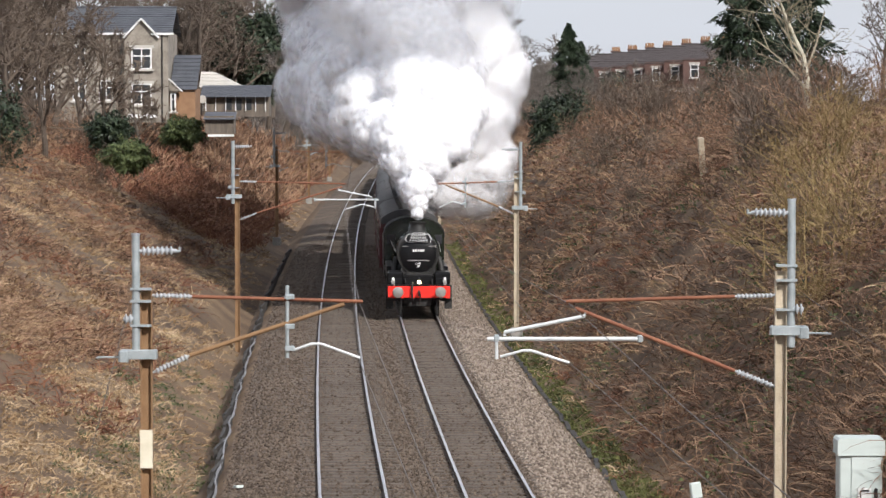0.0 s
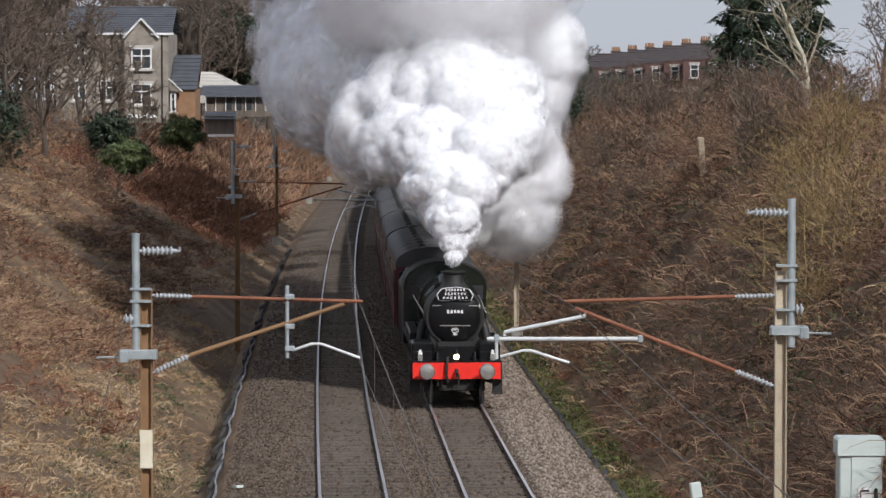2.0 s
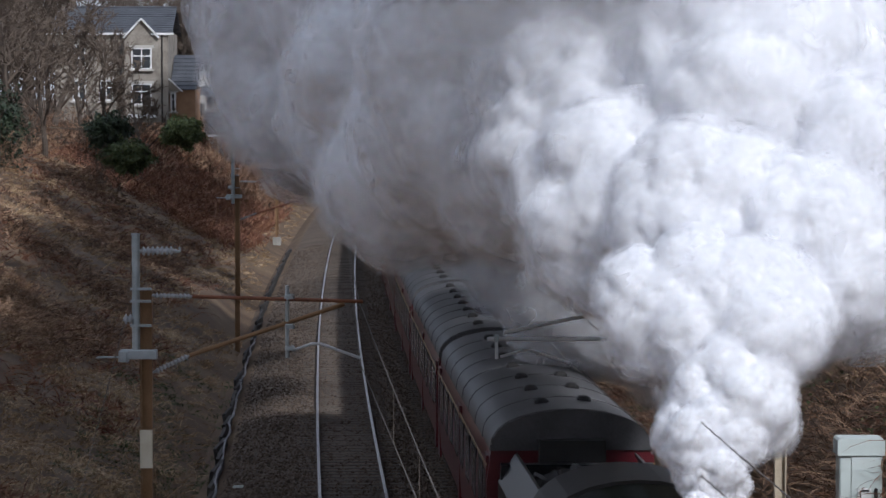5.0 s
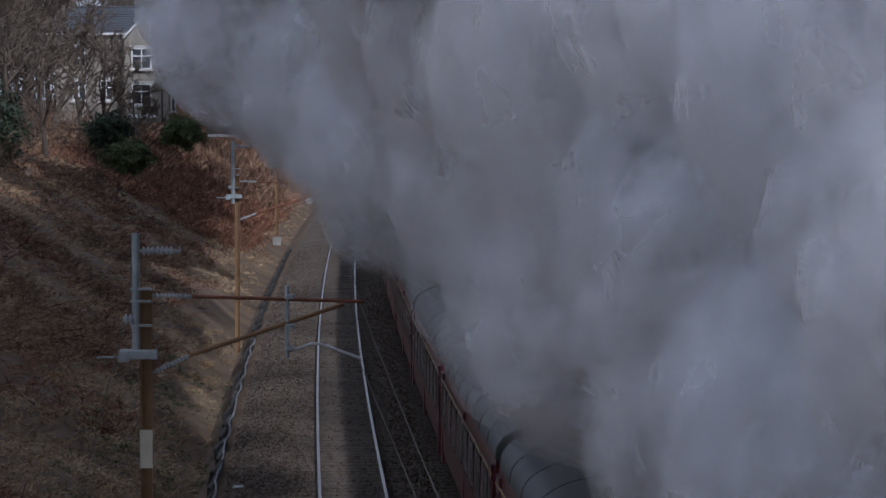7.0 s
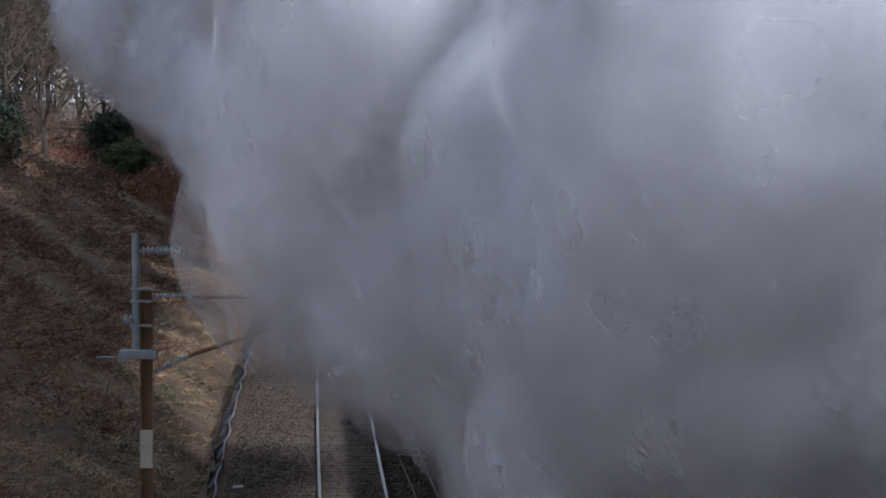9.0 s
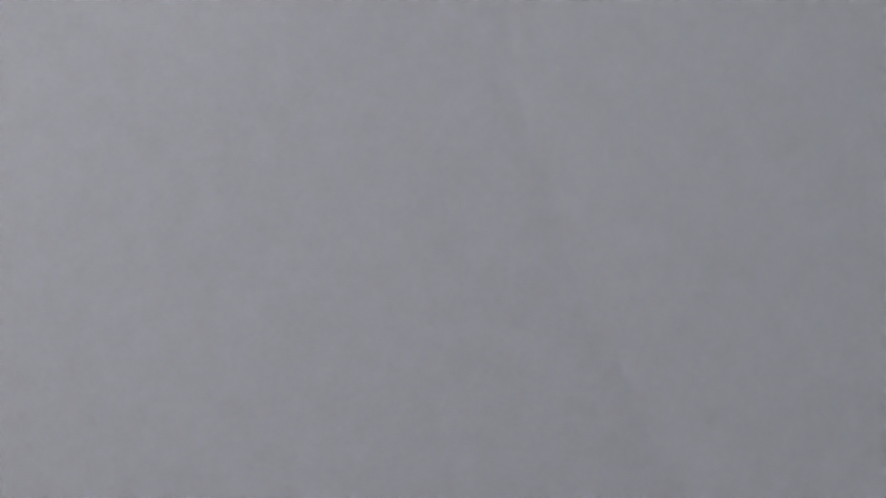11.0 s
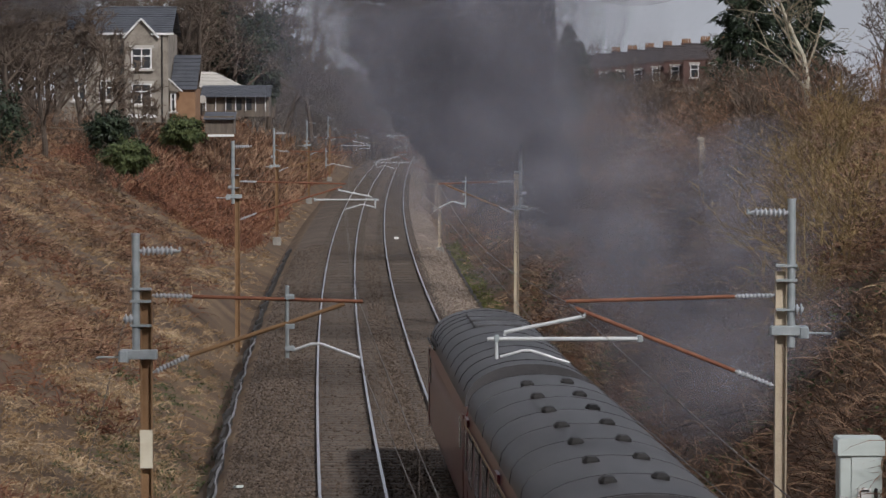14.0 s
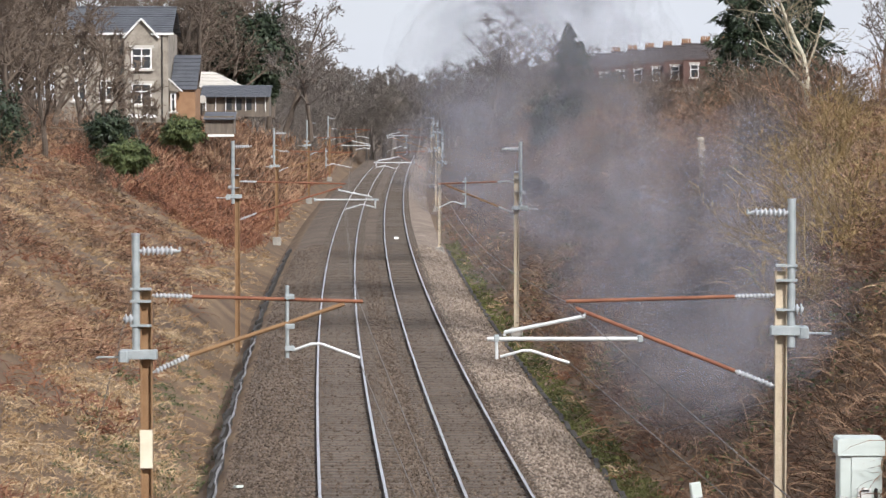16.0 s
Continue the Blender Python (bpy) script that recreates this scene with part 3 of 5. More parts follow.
def head_path(s, dx, dz, spin):
    """A billow that rides s metres behind the chimney, veering aside as it nears the bridge."""
    rows = []
    for i in range(65):
        t = i * 0.25
        y = front(t) + 2.85 + s
        veer = min(0.02 * max(0.0, 55 - y) ** 2, 24) * min(1.0, s / 12)
        y2 = y if y > -40 else -40 + (y + 40) * 0.2
        rows.append((t, pose(XR(y) + dx + veer, y2, 3.85 + dz, spin[0] * t, spin[1] * t, spin[2] * t)))
    return rows


def left_path(y0, s, dx, dz, drift, late, spin, ride=None):
    """A billow that rides s metres behind the chimney until it is shed at y0, then hangs and drifts; late: (time, velocity) when it clears; ride: its place in the plume while it rides."""
    rows, p, dt, shed_at = [], None, 0.25, None
    rx, rz = ride or (dx, dz)
    for i in range(65):
        t = i * dt
        y = front(t) + 2.85 + s
        if y > y0:
            p = [XR(y) + rx, y, 3.85 + rz]
            v = [0.0, -20.7, 0.0]
        else:
            if p is None:
                p, v = [XR(y0) + rx, y0, 3.85 + rz], list(drift)
            shed_at = t if shed_at is None else shed_at
            goal = late[1] if t > late[0] else drift
            for k in range(3):
                v[k] += (goal[k] - v[k]) * min(1.0, dt * (2.2 if t < late[0] else 1.6))
                p[k] += v[k] * dt
        q = smooth(0, 5, t - shed_at) if shed_at is not None else 0
        rows.append((t, pose(p[0] + (dx - rx) * q, p[1], p[2] + (dz - rz) * q, spin[0] * t, spin[1] * t, spin[2] * t)))
    return rows


STEAM = []
rs = random.Random(11)
billow = [vapour("steam_billow", 3 + k, shells=6, step=0.018) for k in range(4)]
cloud = [vapour("steam_cloud", 23 + k, 0.56, 6, crisp=0.8, shells=12, step=0.024, veil=M_THIN, stretch=0.08) for k in range(3)]
haze = [vapour("thin_steam", 33 + k, 0.3, 0, 9, 0.6, 12, -0.55, 0.06, M_HAZE, 0.14) for k in range(2)]
mist = [vapour("steam_mist", 43 + k, 0.5, 5, 12, 0.5, 11, 0.0, 0.035, M_THIN, 0.1) for k in range(2)]


def riding(s, dx, dz, r):
    ob = puff_thing("steam_billow", billow[rs.randrange(4)], "dense white steam billow above the locomotive")
    ob.scale = (r, r, r)
    STEAM.append((ob, head_path(s, dx, dz, [rs.uniform(-28, 28) for _ in range(3)])))


for s, dx, dz, r in ((0.0, 0.0, 0.32, 0.3), (0.2, 0.05, 0.75, 0.48), (0.45, -0.05, 1.15, 0.62), (0.7, 0.1, 1.5, 0.85), (1.4, 0.15, 2.3, 1.15), (1.6, -0.6, 2.6, 0.9), (2.4, 0.9, 3.1, 1.3), (2.8, -0.5, 3.4, 1.5),
                     (3.8, 1.3, 3.8, 1.6), (4.0, -1.3, 3.6, 1.5), (4.6, 0.3, 5.0, 1.9), (6.0, 1.7, 5.2, 1.8), (6.2, -1.6, 4.6, 1.9), (7.0, 0.2, 6.8, 2.3), (9.0, 1.1, 5.2, 2.2), (9.5, -2.0, 5.0, 2.4), (9.5, -0.2, 8.6, 2.7),
                     (13, 0.8, 5.2, 2.6), (13, -2.0, 5.5, 2.8), (13, 0.0, 10.0, 3.2), (18, 0.2, 6.2, 3.1), (18, -2.2, 5.8, 3.2), (18, -1.2, 12.0, 3.6), (24, -0.4, 7.0, 3.4), (25, -2.6, 6.4, 3.5), (25, -2.2, 13.5, 4.0)):
    riding(s, dx, dz, r)


def shed(y0, s, dx, dz, r, drift=(-0.8, -1.0, 0.15), late=(12.6, (-4.0, 0.0, 5.0)), mesh=None, label="grey-white steam cloud drifting over the line", ride=None):
    ob = puff_thing("steam_cloud", mesh or cloud[rs.randrange(3)], label)
    ob.scale = (r, r, r)
    STEAM.append((ob, left_path(y0, s, dx, dz, drift, late, [rs.uniform(-9, 9) for _ in range(3)], ride)))


# far, middle and near clouds
for y0, dx, dz, r in ((146, -1.4, 7.5, 3.2), (132, -1.6, 9.6, 3.3), (120, -0.8, 6.6, 3.0), (108, -1.6, 9.0, 3.3), (97, -0.9, 6.6, 3.0), (88, -1.2, 9.8, 3.3), (79, -0.6, 6.4, 2.9), (70, 0.0, 8.0, 3.0)):
    shed(y0, 34, dx, dz, r, drift=(-1.15, -0.6, 0.1), late=(11.0, (-3.0, 0.0, 3.0)))
for y0, dx, dz, r in ((64, -0.4, 6.2, 3.0), (60, 0.3, 4.4, 2.7), (54, 0.2, 6.4, 3.0), (49, 0.8, 5.0, 2.8)):
    shed(y0, 28, dx, dz, r, drift=(-0.95, -0.4, 0.1), late=(11.6, (-4.0, 0.0, 2.0)))
for y0, dx, dz, r in ((43, 1.5, 5.0, 2.6), (39, 1.9, 6.2, 2.7), (36, 1.6, 3.6, 2.5), (33, 2.2, 5.4, 2.7), (30, 2.4, 4.2, 2.5), (28.5, 3.0, 6.4, 2.7), (40, 1.5, 2.0, 2.1), (46, 1.3, 2.4, 2.2), (35, 2.2, 1.6, 2.4), (31, 2.6, 2.0, 2.5)):
    shed(y0, 28, dx, dz, r, drift=(-0.85, -0.3, 0.05), late=(12.6, (-2.5, 0.0, 9.0)))
# soft mist that closes over the bridge
for i, (y0, dx, dz, r, v) in enumerate(((31, 5.0, 5.2, 3.0, -1.55), (29, 6.6, 4.0, 2.8, -1.6), (28, 6.0, 6.4, 2.8, -1.5), (38, 3.5, 4.6, 3.4, -1.7), (46, 3.0, 5.0, 3.6, -1.75), (34, 3.6, 4.4, 3.0, -1.6), (27.5, 4.5, 5.0, 3.0, -1.3), (28.5, 4.4, 4.4, 2.9, -1.35))):
    shed(y0, 42, dx, dz, r, drift=(v, -0.1, 0.0), late=(12.9, (-1.0, 0.0, 6.0)), mesh=mist[i % 2], ride=(1.5, 5.0))
# high trail drifting overhead, added above the view to shade the left bank
for i in range(17):
    y0 = 44 + i * 11.5
    shed(y0, 30, -2.2 + 1.6 * (i % 2), 14.2 + y0 * 0.012, 4.9, drift=(-0.3, 0.0, 0.1), late=(11.5, (-5.0, 0.0, 4.0)), ride=(-1.0, 11.0))
# three more unseen clouds, added to shade the track bed
for y0, dx in ((46, 4.2), (56, 4.0), (66, 3.6)):
    shed(y0, 30, dx, 14.4, 4.4, drift=(-0.3, 0.0, 0.1), late=(11.5, (-5.0, 0.0, 4.0)), ride=(-1.0, 11.0))
# thinner steam over the bridge, added out of view to dim the sun
light = vapour("sun_dimming_steam", 71, 0.5, 0, 12, 0.4, 5, 0.0, 0.06, M_VEIL, 0.08)
for y0, dx, dz in ((9, 3.6, 13.0), (4, 2.4, 12.5), (0, 4.6, 13.0), (-6, 2.6, 12.8)):
    shed(y0, 8, dx, dz, 4.3, drift=(-0.1, 0.0, 0.1), late=(12.9, (-4.0, 0.0, 5.0)), mesh=light, label="thin white steam added out of view over the bridge to dim the sun", ride=(0.0, 9.5))
# the bank of steam that rolls in over the bridge and lifts away
veil = puff_thing("steam_bank", vapour("steam_bank", 61, 0.42, 5, 6, 0.1, 22, 0.0, 0.052, M_VEIL, 0.012), "smooth grey steam bank rolling over the bridge")
veil.scale = (8.6, 2.8, 7.6)
STEAM.append((veil, [(t, pose(x, 9.5, z)) for t, x, z in ((0, 27, 9), (7.5, 26, 9), (8.5, 20, 9), (9.2, 14.5, 8.6), (10.2, 9.0, 8.5), (11.3, 5.2, 8.5), (12.0, 1.2, 8.8), (12.5, 0.0, 10.2), (13.0, -0.5, 14.0), (13.5, -1.0, 16.0), (14.0, -1.6, 17.6), (14.4, -3.2, 25.0), (16.0, -11.0, 48.0))]))
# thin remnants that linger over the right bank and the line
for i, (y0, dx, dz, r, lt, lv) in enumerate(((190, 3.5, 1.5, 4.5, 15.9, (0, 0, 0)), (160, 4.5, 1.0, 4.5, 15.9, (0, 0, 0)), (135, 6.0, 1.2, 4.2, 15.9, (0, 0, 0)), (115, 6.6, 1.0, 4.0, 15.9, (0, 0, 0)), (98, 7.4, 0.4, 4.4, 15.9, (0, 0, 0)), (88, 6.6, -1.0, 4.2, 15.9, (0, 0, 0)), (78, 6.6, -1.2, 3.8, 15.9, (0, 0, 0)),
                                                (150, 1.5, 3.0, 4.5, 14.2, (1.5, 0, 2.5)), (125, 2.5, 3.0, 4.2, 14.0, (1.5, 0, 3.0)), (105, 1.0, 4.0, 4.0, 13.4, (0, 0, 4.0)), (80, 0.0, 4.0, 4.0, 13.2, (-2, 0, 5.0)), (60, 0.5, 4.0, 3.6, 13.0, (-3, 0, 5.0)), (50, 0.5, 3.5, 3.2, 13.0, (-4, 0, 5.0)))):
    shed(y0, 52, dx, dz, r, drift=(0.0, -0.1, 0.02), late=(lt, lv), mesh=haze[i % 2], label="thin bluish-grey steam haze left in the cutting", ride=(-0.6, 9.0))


# ---- overhead line ----
def insulator(a, b, r, parent, label="grey ribbed insulator", n=7):
    a, b = Vector(a), Vector(b)
    g = Shape()
    pts, rad = [a], [r * 0.35]
    for i in range(n):
        for q, k in ((0.15, 0.45), (0.45, 1.0), (0.6, 1.0), (0.9, 0.45)):
            pts.append(a.lerp(b, 0.08 + 0.84 * (i + q) / n))
            rad.append(r * k)
    pts.append(b)
    rad.append(r * 0.3)
    g.tube(pts, rad, 12)
    return part("insulator", g, M_INS, parent, label, smooth=True)


M_INS = mat("grey_insulator", [(0.34, 0.36, 0.38), (0.5, 0.52, 0.54)], 6, 0.4, bump=0.03)
M_INSR = mat("brown_insulator", [(0.1, 0.05, 0.035), (0.18, 0.1, 0.07)], 6, 0.35, bump=0.03)
M_WIRE = mat("copper_wire", [(0.09, 0.075, 0.06), (0.16, 0.13, 0.11)], 6, 0.6, 0.3, bump=0.0)
M_WPIPE = mat("pale_grey_pipe", [(0.5, 0.52, 0.52), (0.66, 0.68, 0.68)], 4, 0.45, 0.1, bump=0.03)


def mast(y, x, base, top, tube, side, kind, steel, contact, near=False):
    """Mast at x, y with an upper tube; side +1: its arm reaches towards +x. kind A: a pull-off arm with a drop post; B: a push-off arm hung from a pale pipe."""
    t = thing("overhead_line_mast", "tall %s railway electrification mast with cantilever arm" % ("rust-brown" if steel is M_MASTL else "pale weathered"), "overhead mast", "overhead line masts")
    t.location = (x, y, 0)
    s = side
    g = Shape()
    g.prism([(-0.095, -0.095), (-0.076, -0.095), (-0.076, -0.008), (0.076, -0.008), (0.076, -0.095), (0.095, -0.095), (0.095, 0.095), (0.076, 0.095), (0.076, 0.008), (-0.076, 0.008), (-0.076, 0.095), (-0.095, 0.095)], base, top)
    col = part("column", g, steel, t)
    g = Shape()
    g.box(0, 0, base - 0.3, 0.5, 0.5, 0.5, bevel=0.05)
    part("footing", g, M_CONC, t, "concrete footing")
    if near and side > 0:
        g = Shape()
        g.box(0, -0.11, 2.95, 0.2, 0.03, 0.62)
        part("sign_plate", g, M_CREAM, t, "cream painted band")
    X = -s * 0.16  # the tube stands on the far side of the column
    g = Shape()
    g.tube([(X, -0.1, tube[0]), (X, -0.1, tube[1])], 0.065, 14)
    g.tube([(X, -0.1, tube[1]), (X, -0.1, tube[1] + 0.03)], 0.075, 14)
    part("upper_tube", g, M_GALV, t, "galvanised steel tube", smooth=True)
    g = Shape()
    zb = tube[0] + (0.05 if kind == "A" else 0.28)
    g.box(X * 0.6, -0.1, zb - 0.08, 0.56, 0.2, 0.15, bevel=0.02)
    g.box(X - s * 0.2, -0.1, zb - 0.13, 0.16, 0.24, 0.2, bevel=0.03)
    g.tube([(X - s * 0.25, -0.1, zb - 0.05), (X - s * 0.65, -0.1, zb - 0.06)], 0.018, 6)
    part("bracket", g, M_GALV, t, "galvanised clamp bracket")
    for k in (0.25, 0.45, 0.55):
        g = Shape()
        z = tube[0] + (tube[1] - tube[0]) * k
        g.box(X * 0.5, -0.1, z, 0.34, 0.17, 0.035)
        part("clamp", g, M_GALV, t)
    zi = tube[1] - 0.26 if kind == "A" else tube[1] - 0.2
    insulator((X + s * 0.04, -0.1, zi), (X + s * 0.66, -0.1, zi + 0.01), 0.075, t)
    g = Shape()
    g.tube([(X + s * 0.62, -0.1, zi), (X + s * 0.71, -0.1, zi), (X + s * 0.71, -0.1, zi + 0.06)], 0.025, 8)
    part("end_clamp", g, M_GALV, t)
    insulator((X - s * 0.04, -0.14, tube[0] + 0.62), (X - s * 0.2, -0.16, tube[0] + 0.62), 0.09, t, "brown disc insulator", 2)
    R = (contact - x) * s  # reach to the contact wire
    P = lambda u, z: (s * u, -0.04, z)
    arm = part("tie_bar", Shape().tube([P(0.75, 5.74), P(R + 0.05, 5.66)], 0.03, 10), M_RUST, t, "rusty red-brown tube", smooth=True)
    insulator(P(0.08, 5.76), P(0.78, 5.74), 0.045, t, "dark ribbed insulator", 9)
    if kind == "A":
        part("strut", Shape().tube([P(0.7, 4.78), P(R - 0.25, 5.62)], 0.036, 10), M_MASTL, t, "brown slanting tube", smooth=True)
        insulator(P(0.1, 4.5), P(0.72, 4.79), 0.05, t, "dark ribbed insulator", 9)
        u = R * 0.66
        part("drop_post", Shape().tube([P(u, 4.74), P(u, 5.92)], 0.032, 10), M_GALV, t, smooth=True)
        for z in (5.7, 5.22, 4.86):
            part("clamp", Shape().box(s * (u + 0.04), -0.05, z, 0.16, 0.12, 0.08, bevel=0.02), M_GALV, t)
        part("registration_arm", Shape().tube([P(u + 0.08, 4.86), P(u + 0.4, 4.97), P(u + 0.55, 4.97), P(R, 4.74)], 0.024, 8), M_WPIPE, t, smooth=True)
    else:
        part("strut", Shape().tube([P(0.75, 4.53), P(R - 0.1, 5.55)], 0.034, 10), M_RUST, t, "rusty slanting tube", smooth=True)
        insulator(P(0.08, 4.27), P(0.77, 4.54), 0.05, t, "dark ribbed insulator", 9)
        part("pipe", Shape().tube([P(R - 1.2, 5.05), P(R + 1.33, 5.05)], 0.036, 12), M_WPIPE, t, "pale grey horizontal pipe", smooth=True)
        part("brace", Shape().tube([P(R + 1.05, 5.1), P(R + 1.05, 5.16), P(R - 0.25, 5.42), P(R - 0.25, 5.5)], 0.032, 10), M_WPIPE, t, smooth=True)
        part("drop_post", Shape().tube([P(R + 1.18, 5.05), P(R + 1.18, 4.72)], 0.03, 10), M_WPIPE, t, smooth=True)
        part("registration_arm", Shape().tube([P(R + 1.12, 4.76), P(R + 0.75, 4.86), P(R + 0.62, 4.86), P(R, 4.66)], 0.024, 8), M_WPIPE, t, smooth=True)
        for u in (R + 1.18, R - 1.15):
            part("clamp", Shape().box(s * u, -0.04, 5.0, 0.09, 0.1, 0.12, bevel=0.02), M_GALV, t)
    return t


M_CONC = mat("grey_concrete", [(0.22, 0.21, 0.19), (0.36, 0.34, 0.3)], 3, 0.9, bump=0.3)
M_CREAM = mat("cream_paint", [(0.62, 0.56, 0.42), (0.75, 0.7, 0.56)], 4, 0.7)
SUP = [-21, 55, 131, 207, 283, 359]
LEFT = {55: (-4.82, 0.9, 5.85, (4.76, 6.74), "A", -1.35), 131: (-7.95, -1.2, 6.0, (4.9, 7.3), "B", -3.80), 207: (-10.15, 0.3, 6.0, (4.8, 7.1), "A", -5.6), 283: (-11.2, 0.5, 6.0, (4.8, 7.1), "B", -7.3), 359: (-12.0, 0.5, 6.0, (4.8, 7.1), "A", -7.8)}
RIGHT = {55: (5.49, -0.3, 6.15, (4.92, 7.30), "B", 2.05), 131: (2.84, -0.1, 6.05, (4.7, 7.25), "A", -0.15), 207: (-0.2, -0.3, 6.0, (4.8, 7.1), "B", -2.9), 283: (-0.6, -0.3, 6.0, (4.8, 7.1), "A", -4.3), 359: (-1.2, -0.3, 6.0, (4.8, 7.1), "B", -4.7)}
for y, (x, base, top, tube, kind, contact) in LEFT.items():
    mast(y, x, base, top, tube, 1, kind, M_MASTL, contact, y == 55)
for y, (x, base, top, tube, kind, contact) in RIGHT.items():
    mast(y, x, base, top, tube, -1, kind, M_MASTR, contact, y == 55)
for table, off in ((LEFT, -3.3), (RIGHT, 0.0)):
    cx = {y: v[5] for y, v in table.items()}
    cx[-21] = XR(-21) + off + 0.15
    for a, b in zip(SUP, SUP[1:]):
        t = thing("overhead_wires", "thin dark contact and catenary wires over the track", "wire", "overhead wires")
        n = 12
        low = [(cx[a] + (cx[b] - cx[a]) * i / n, a + (b - a) * i / n, 4.66 - 0.06 * math.sin(math.pi * i / n)) for i in range(n + 1)]
        high = [(cx[a] + (cx[b] - cx[a]) * i / n, a + (b - a) * i / n, 5.62 - 0.62 * math.sin(math.pi * i / n)) for i in range(n + 1)]
        part("contact_wire", Shape().tube(low, 0.008, 5), M_WIRE, t)
        part("catenary_wire", Shape().tube(high, 0.008, 5), M_WIRE, t)
        for i in range(1, n):
            part("dropper", Shape().tube([low[i], high[i]], 0.004, 4), M_WIRE, t)


# ---- plants ----
def strips(roots, dirs, length, width, bend, seg=3, seed=0):
    """Many tapering, drooping blades or stems: arrays of roots (n,3) and directions (n,3); bend: droop over the length."""
    rng = np.random.default_rng(seed)
    n = len(roots)
    side = np.cross(dirs, rng.normal(size=(n, 3)))
    side /= np.linalg.norm(side, axis=1)[:, None] + 1e-9
    vs = np.zeros((n, 2 * seg + 1, 3))
    for k in range(seg + 1):
        q = k / seg
        c = roots + dirs * (length * q)[:, None]
        c[:, 2] -= bend * length * q * q
        if k < seg:
            w = side * (width * (1 - 0.75 * q))[:, None]
            vs[:, 2 * k], vs[:, 2 * k + 1] = c - w, c + w
        else:
            vs[:, 2 * seg] = c
    base = (np.arange(n) * (2 * seg + 1))[:, None]
    quads = [base + np.array([2 * k, 2 * k + 1, 2 * k + 3, 2 * k + 2]) for k in range(seg - 1)]
    tri = base + np.array([2 * seg - 2, 2 * seg - 1, 2 * seg])
    return vs.reshape(-1, 3), np.concatenate(quads) if quads else np.zeros((0, 4), int), tri


def mass(name, vs, quads, tris, material, label, category):
    me = bpy.data.meshes.new(name)
    nq, nt = len(quads), len(tris)
    me.vertices.add(len(vs))
    me.vertices.foreach_set("co", vs.astype(np.float32).ravel())
    me.loops.add(nq * 4 + nt * 3)
    me.loops.foreach_set("vertex_index", np.concatenate([quads.ravel(), tris.ravel()]).astype(np.int32))
    me.polygons.add(nq + nt)
    me.polygons.foreach_set("loop_start", np.concatenate([np.arange(nq) * 4, nq * 4 + np.arange(nt) * 3]).astype(np.int32))
    me.materials.append(material)
    me.update(calc_edges=True)
    return tagged(new(name, me), label, category, kind="stuff")


M_STRAW = mat("dry_straw_grass", [(0.17, 0.1, 0.048), (0.36, 0.24, 0.125), (0.54, 0.41, 0.26)], 0.25, 0.9, bump=0, island=0.6)
M_BRAMBLE = mat("brown_bramble_stems", [(0.06, 0.034, 0.022), (0.17, 0.095, 0.056), (0.36, 0.23, 0.14)], 0.18, 0.85, bump=0, island=0.6)
M_RUDDY = mat("ruddy_dead_bracken", [(0.09, 0.035, 0.022), (0.19, 0.08, 0.045), (0.3, 0.15, 0.08)], 0.3, 0.9, bump=0, island=0.6)
M_OLIVE = mat("olive_gold_twigs", [(0.1, 0.065, 0.024), (0.22, 0.15, 0.06), (0.36, 0.26, 0.12)], 0.5, 0.85, bump=0, island=0.5)
M_LEAF = mat("bank_green_leaves", [(0.025, 0.04, 0.012), (0.06, 0.085, 0.025), (0.11, 0.13, 0.045)], 0.5, 0.7, bump=0, island=0.6)
M_MOSS = mat("yellow_green_moss", [(0.05, 0.055, 0.015), (0.1, 0.11, 0.03), (0.16, 0.16, 0.055)], 0.6, 0.9, bump=0, island=0.5)
M_DARKLEAF = mat("dark_evergreen_leaves", [(0.008, 0.016, 0.008), (0.02, 0.035, 0.016), (0.045, 0.065, 0.03)], 0.8, 0.6, bump=0, island=0.6)
M_BARK = mat("grey_brown_bark", [(0.06, 0.045, 0.035), (0.14, 0.11, 0.085)], 3, 0.9, bump=0.3)
M_TWIG = mat("bare_twigs", [(0.07, 0.05, 0.038), (0.15, 0.115, 0.085)], 1, 0.9, bump=0, island=0.4)
# pale twigs; for far trees the distance haze is put into this colour
M_FARTWIG = mat("pale_hazed_twigs", [(0.10, 0.085, 0.075), (0.18, 0.155, 0.135)], 0.4, 0.95, bump=0, island=0.4)
M_BIRCHTWIG = mat("pale_birch_limbs", [(0.17, 0.145, 0.1), (0.32, 0.28, 0.2)], 2, 0.85, bump=0.0)
M_BIRCH = mat("pale_birch_bark", [(0.3, 0.27, 0.2), (0.5, 0.46, 0.36)], 2, 0.85, bump=0.2)


def bank(n, side, y0, y1, o0, o1, seed, patch=None):
    """Roots on a bank, thinning with distance."""
    rr = random.Random(seed)
    out = []
    while len(out) < n:
        y = 1 / (1 / y0 + (1 / y1 - 1 / y0) * rr.random())
        o = o0 + (o1 - o0) * rr.random()
        x = mid(y) + side * o
        if patch and not patch(x, y, o, rr.random()):
            continue
        out.append((x, y, land(x, y) - 0.03))
    return np.array(out)


def clumps(centres, each, spread, up, tilt, seed, lean=(0, 0)):
    """Roots and directions of several stems round each centre."""
    rng = np.random.default_rng(seed)
    r = np.repeat(centres, each, axis=0)
    r[:, :2] += rng.normal(size=(len(r), 2)) * spread
    d = rng.normal(size=r.shape) * tilt
    d[:, 2] = up * (0.6 + 0.6 * rng.random(len(r)))
    d[:, 0] += lean[0]
    d[:, 1] += lean[1]
    d /= np.linalg.norm(d, axis=1)[:, None]
    return r, d


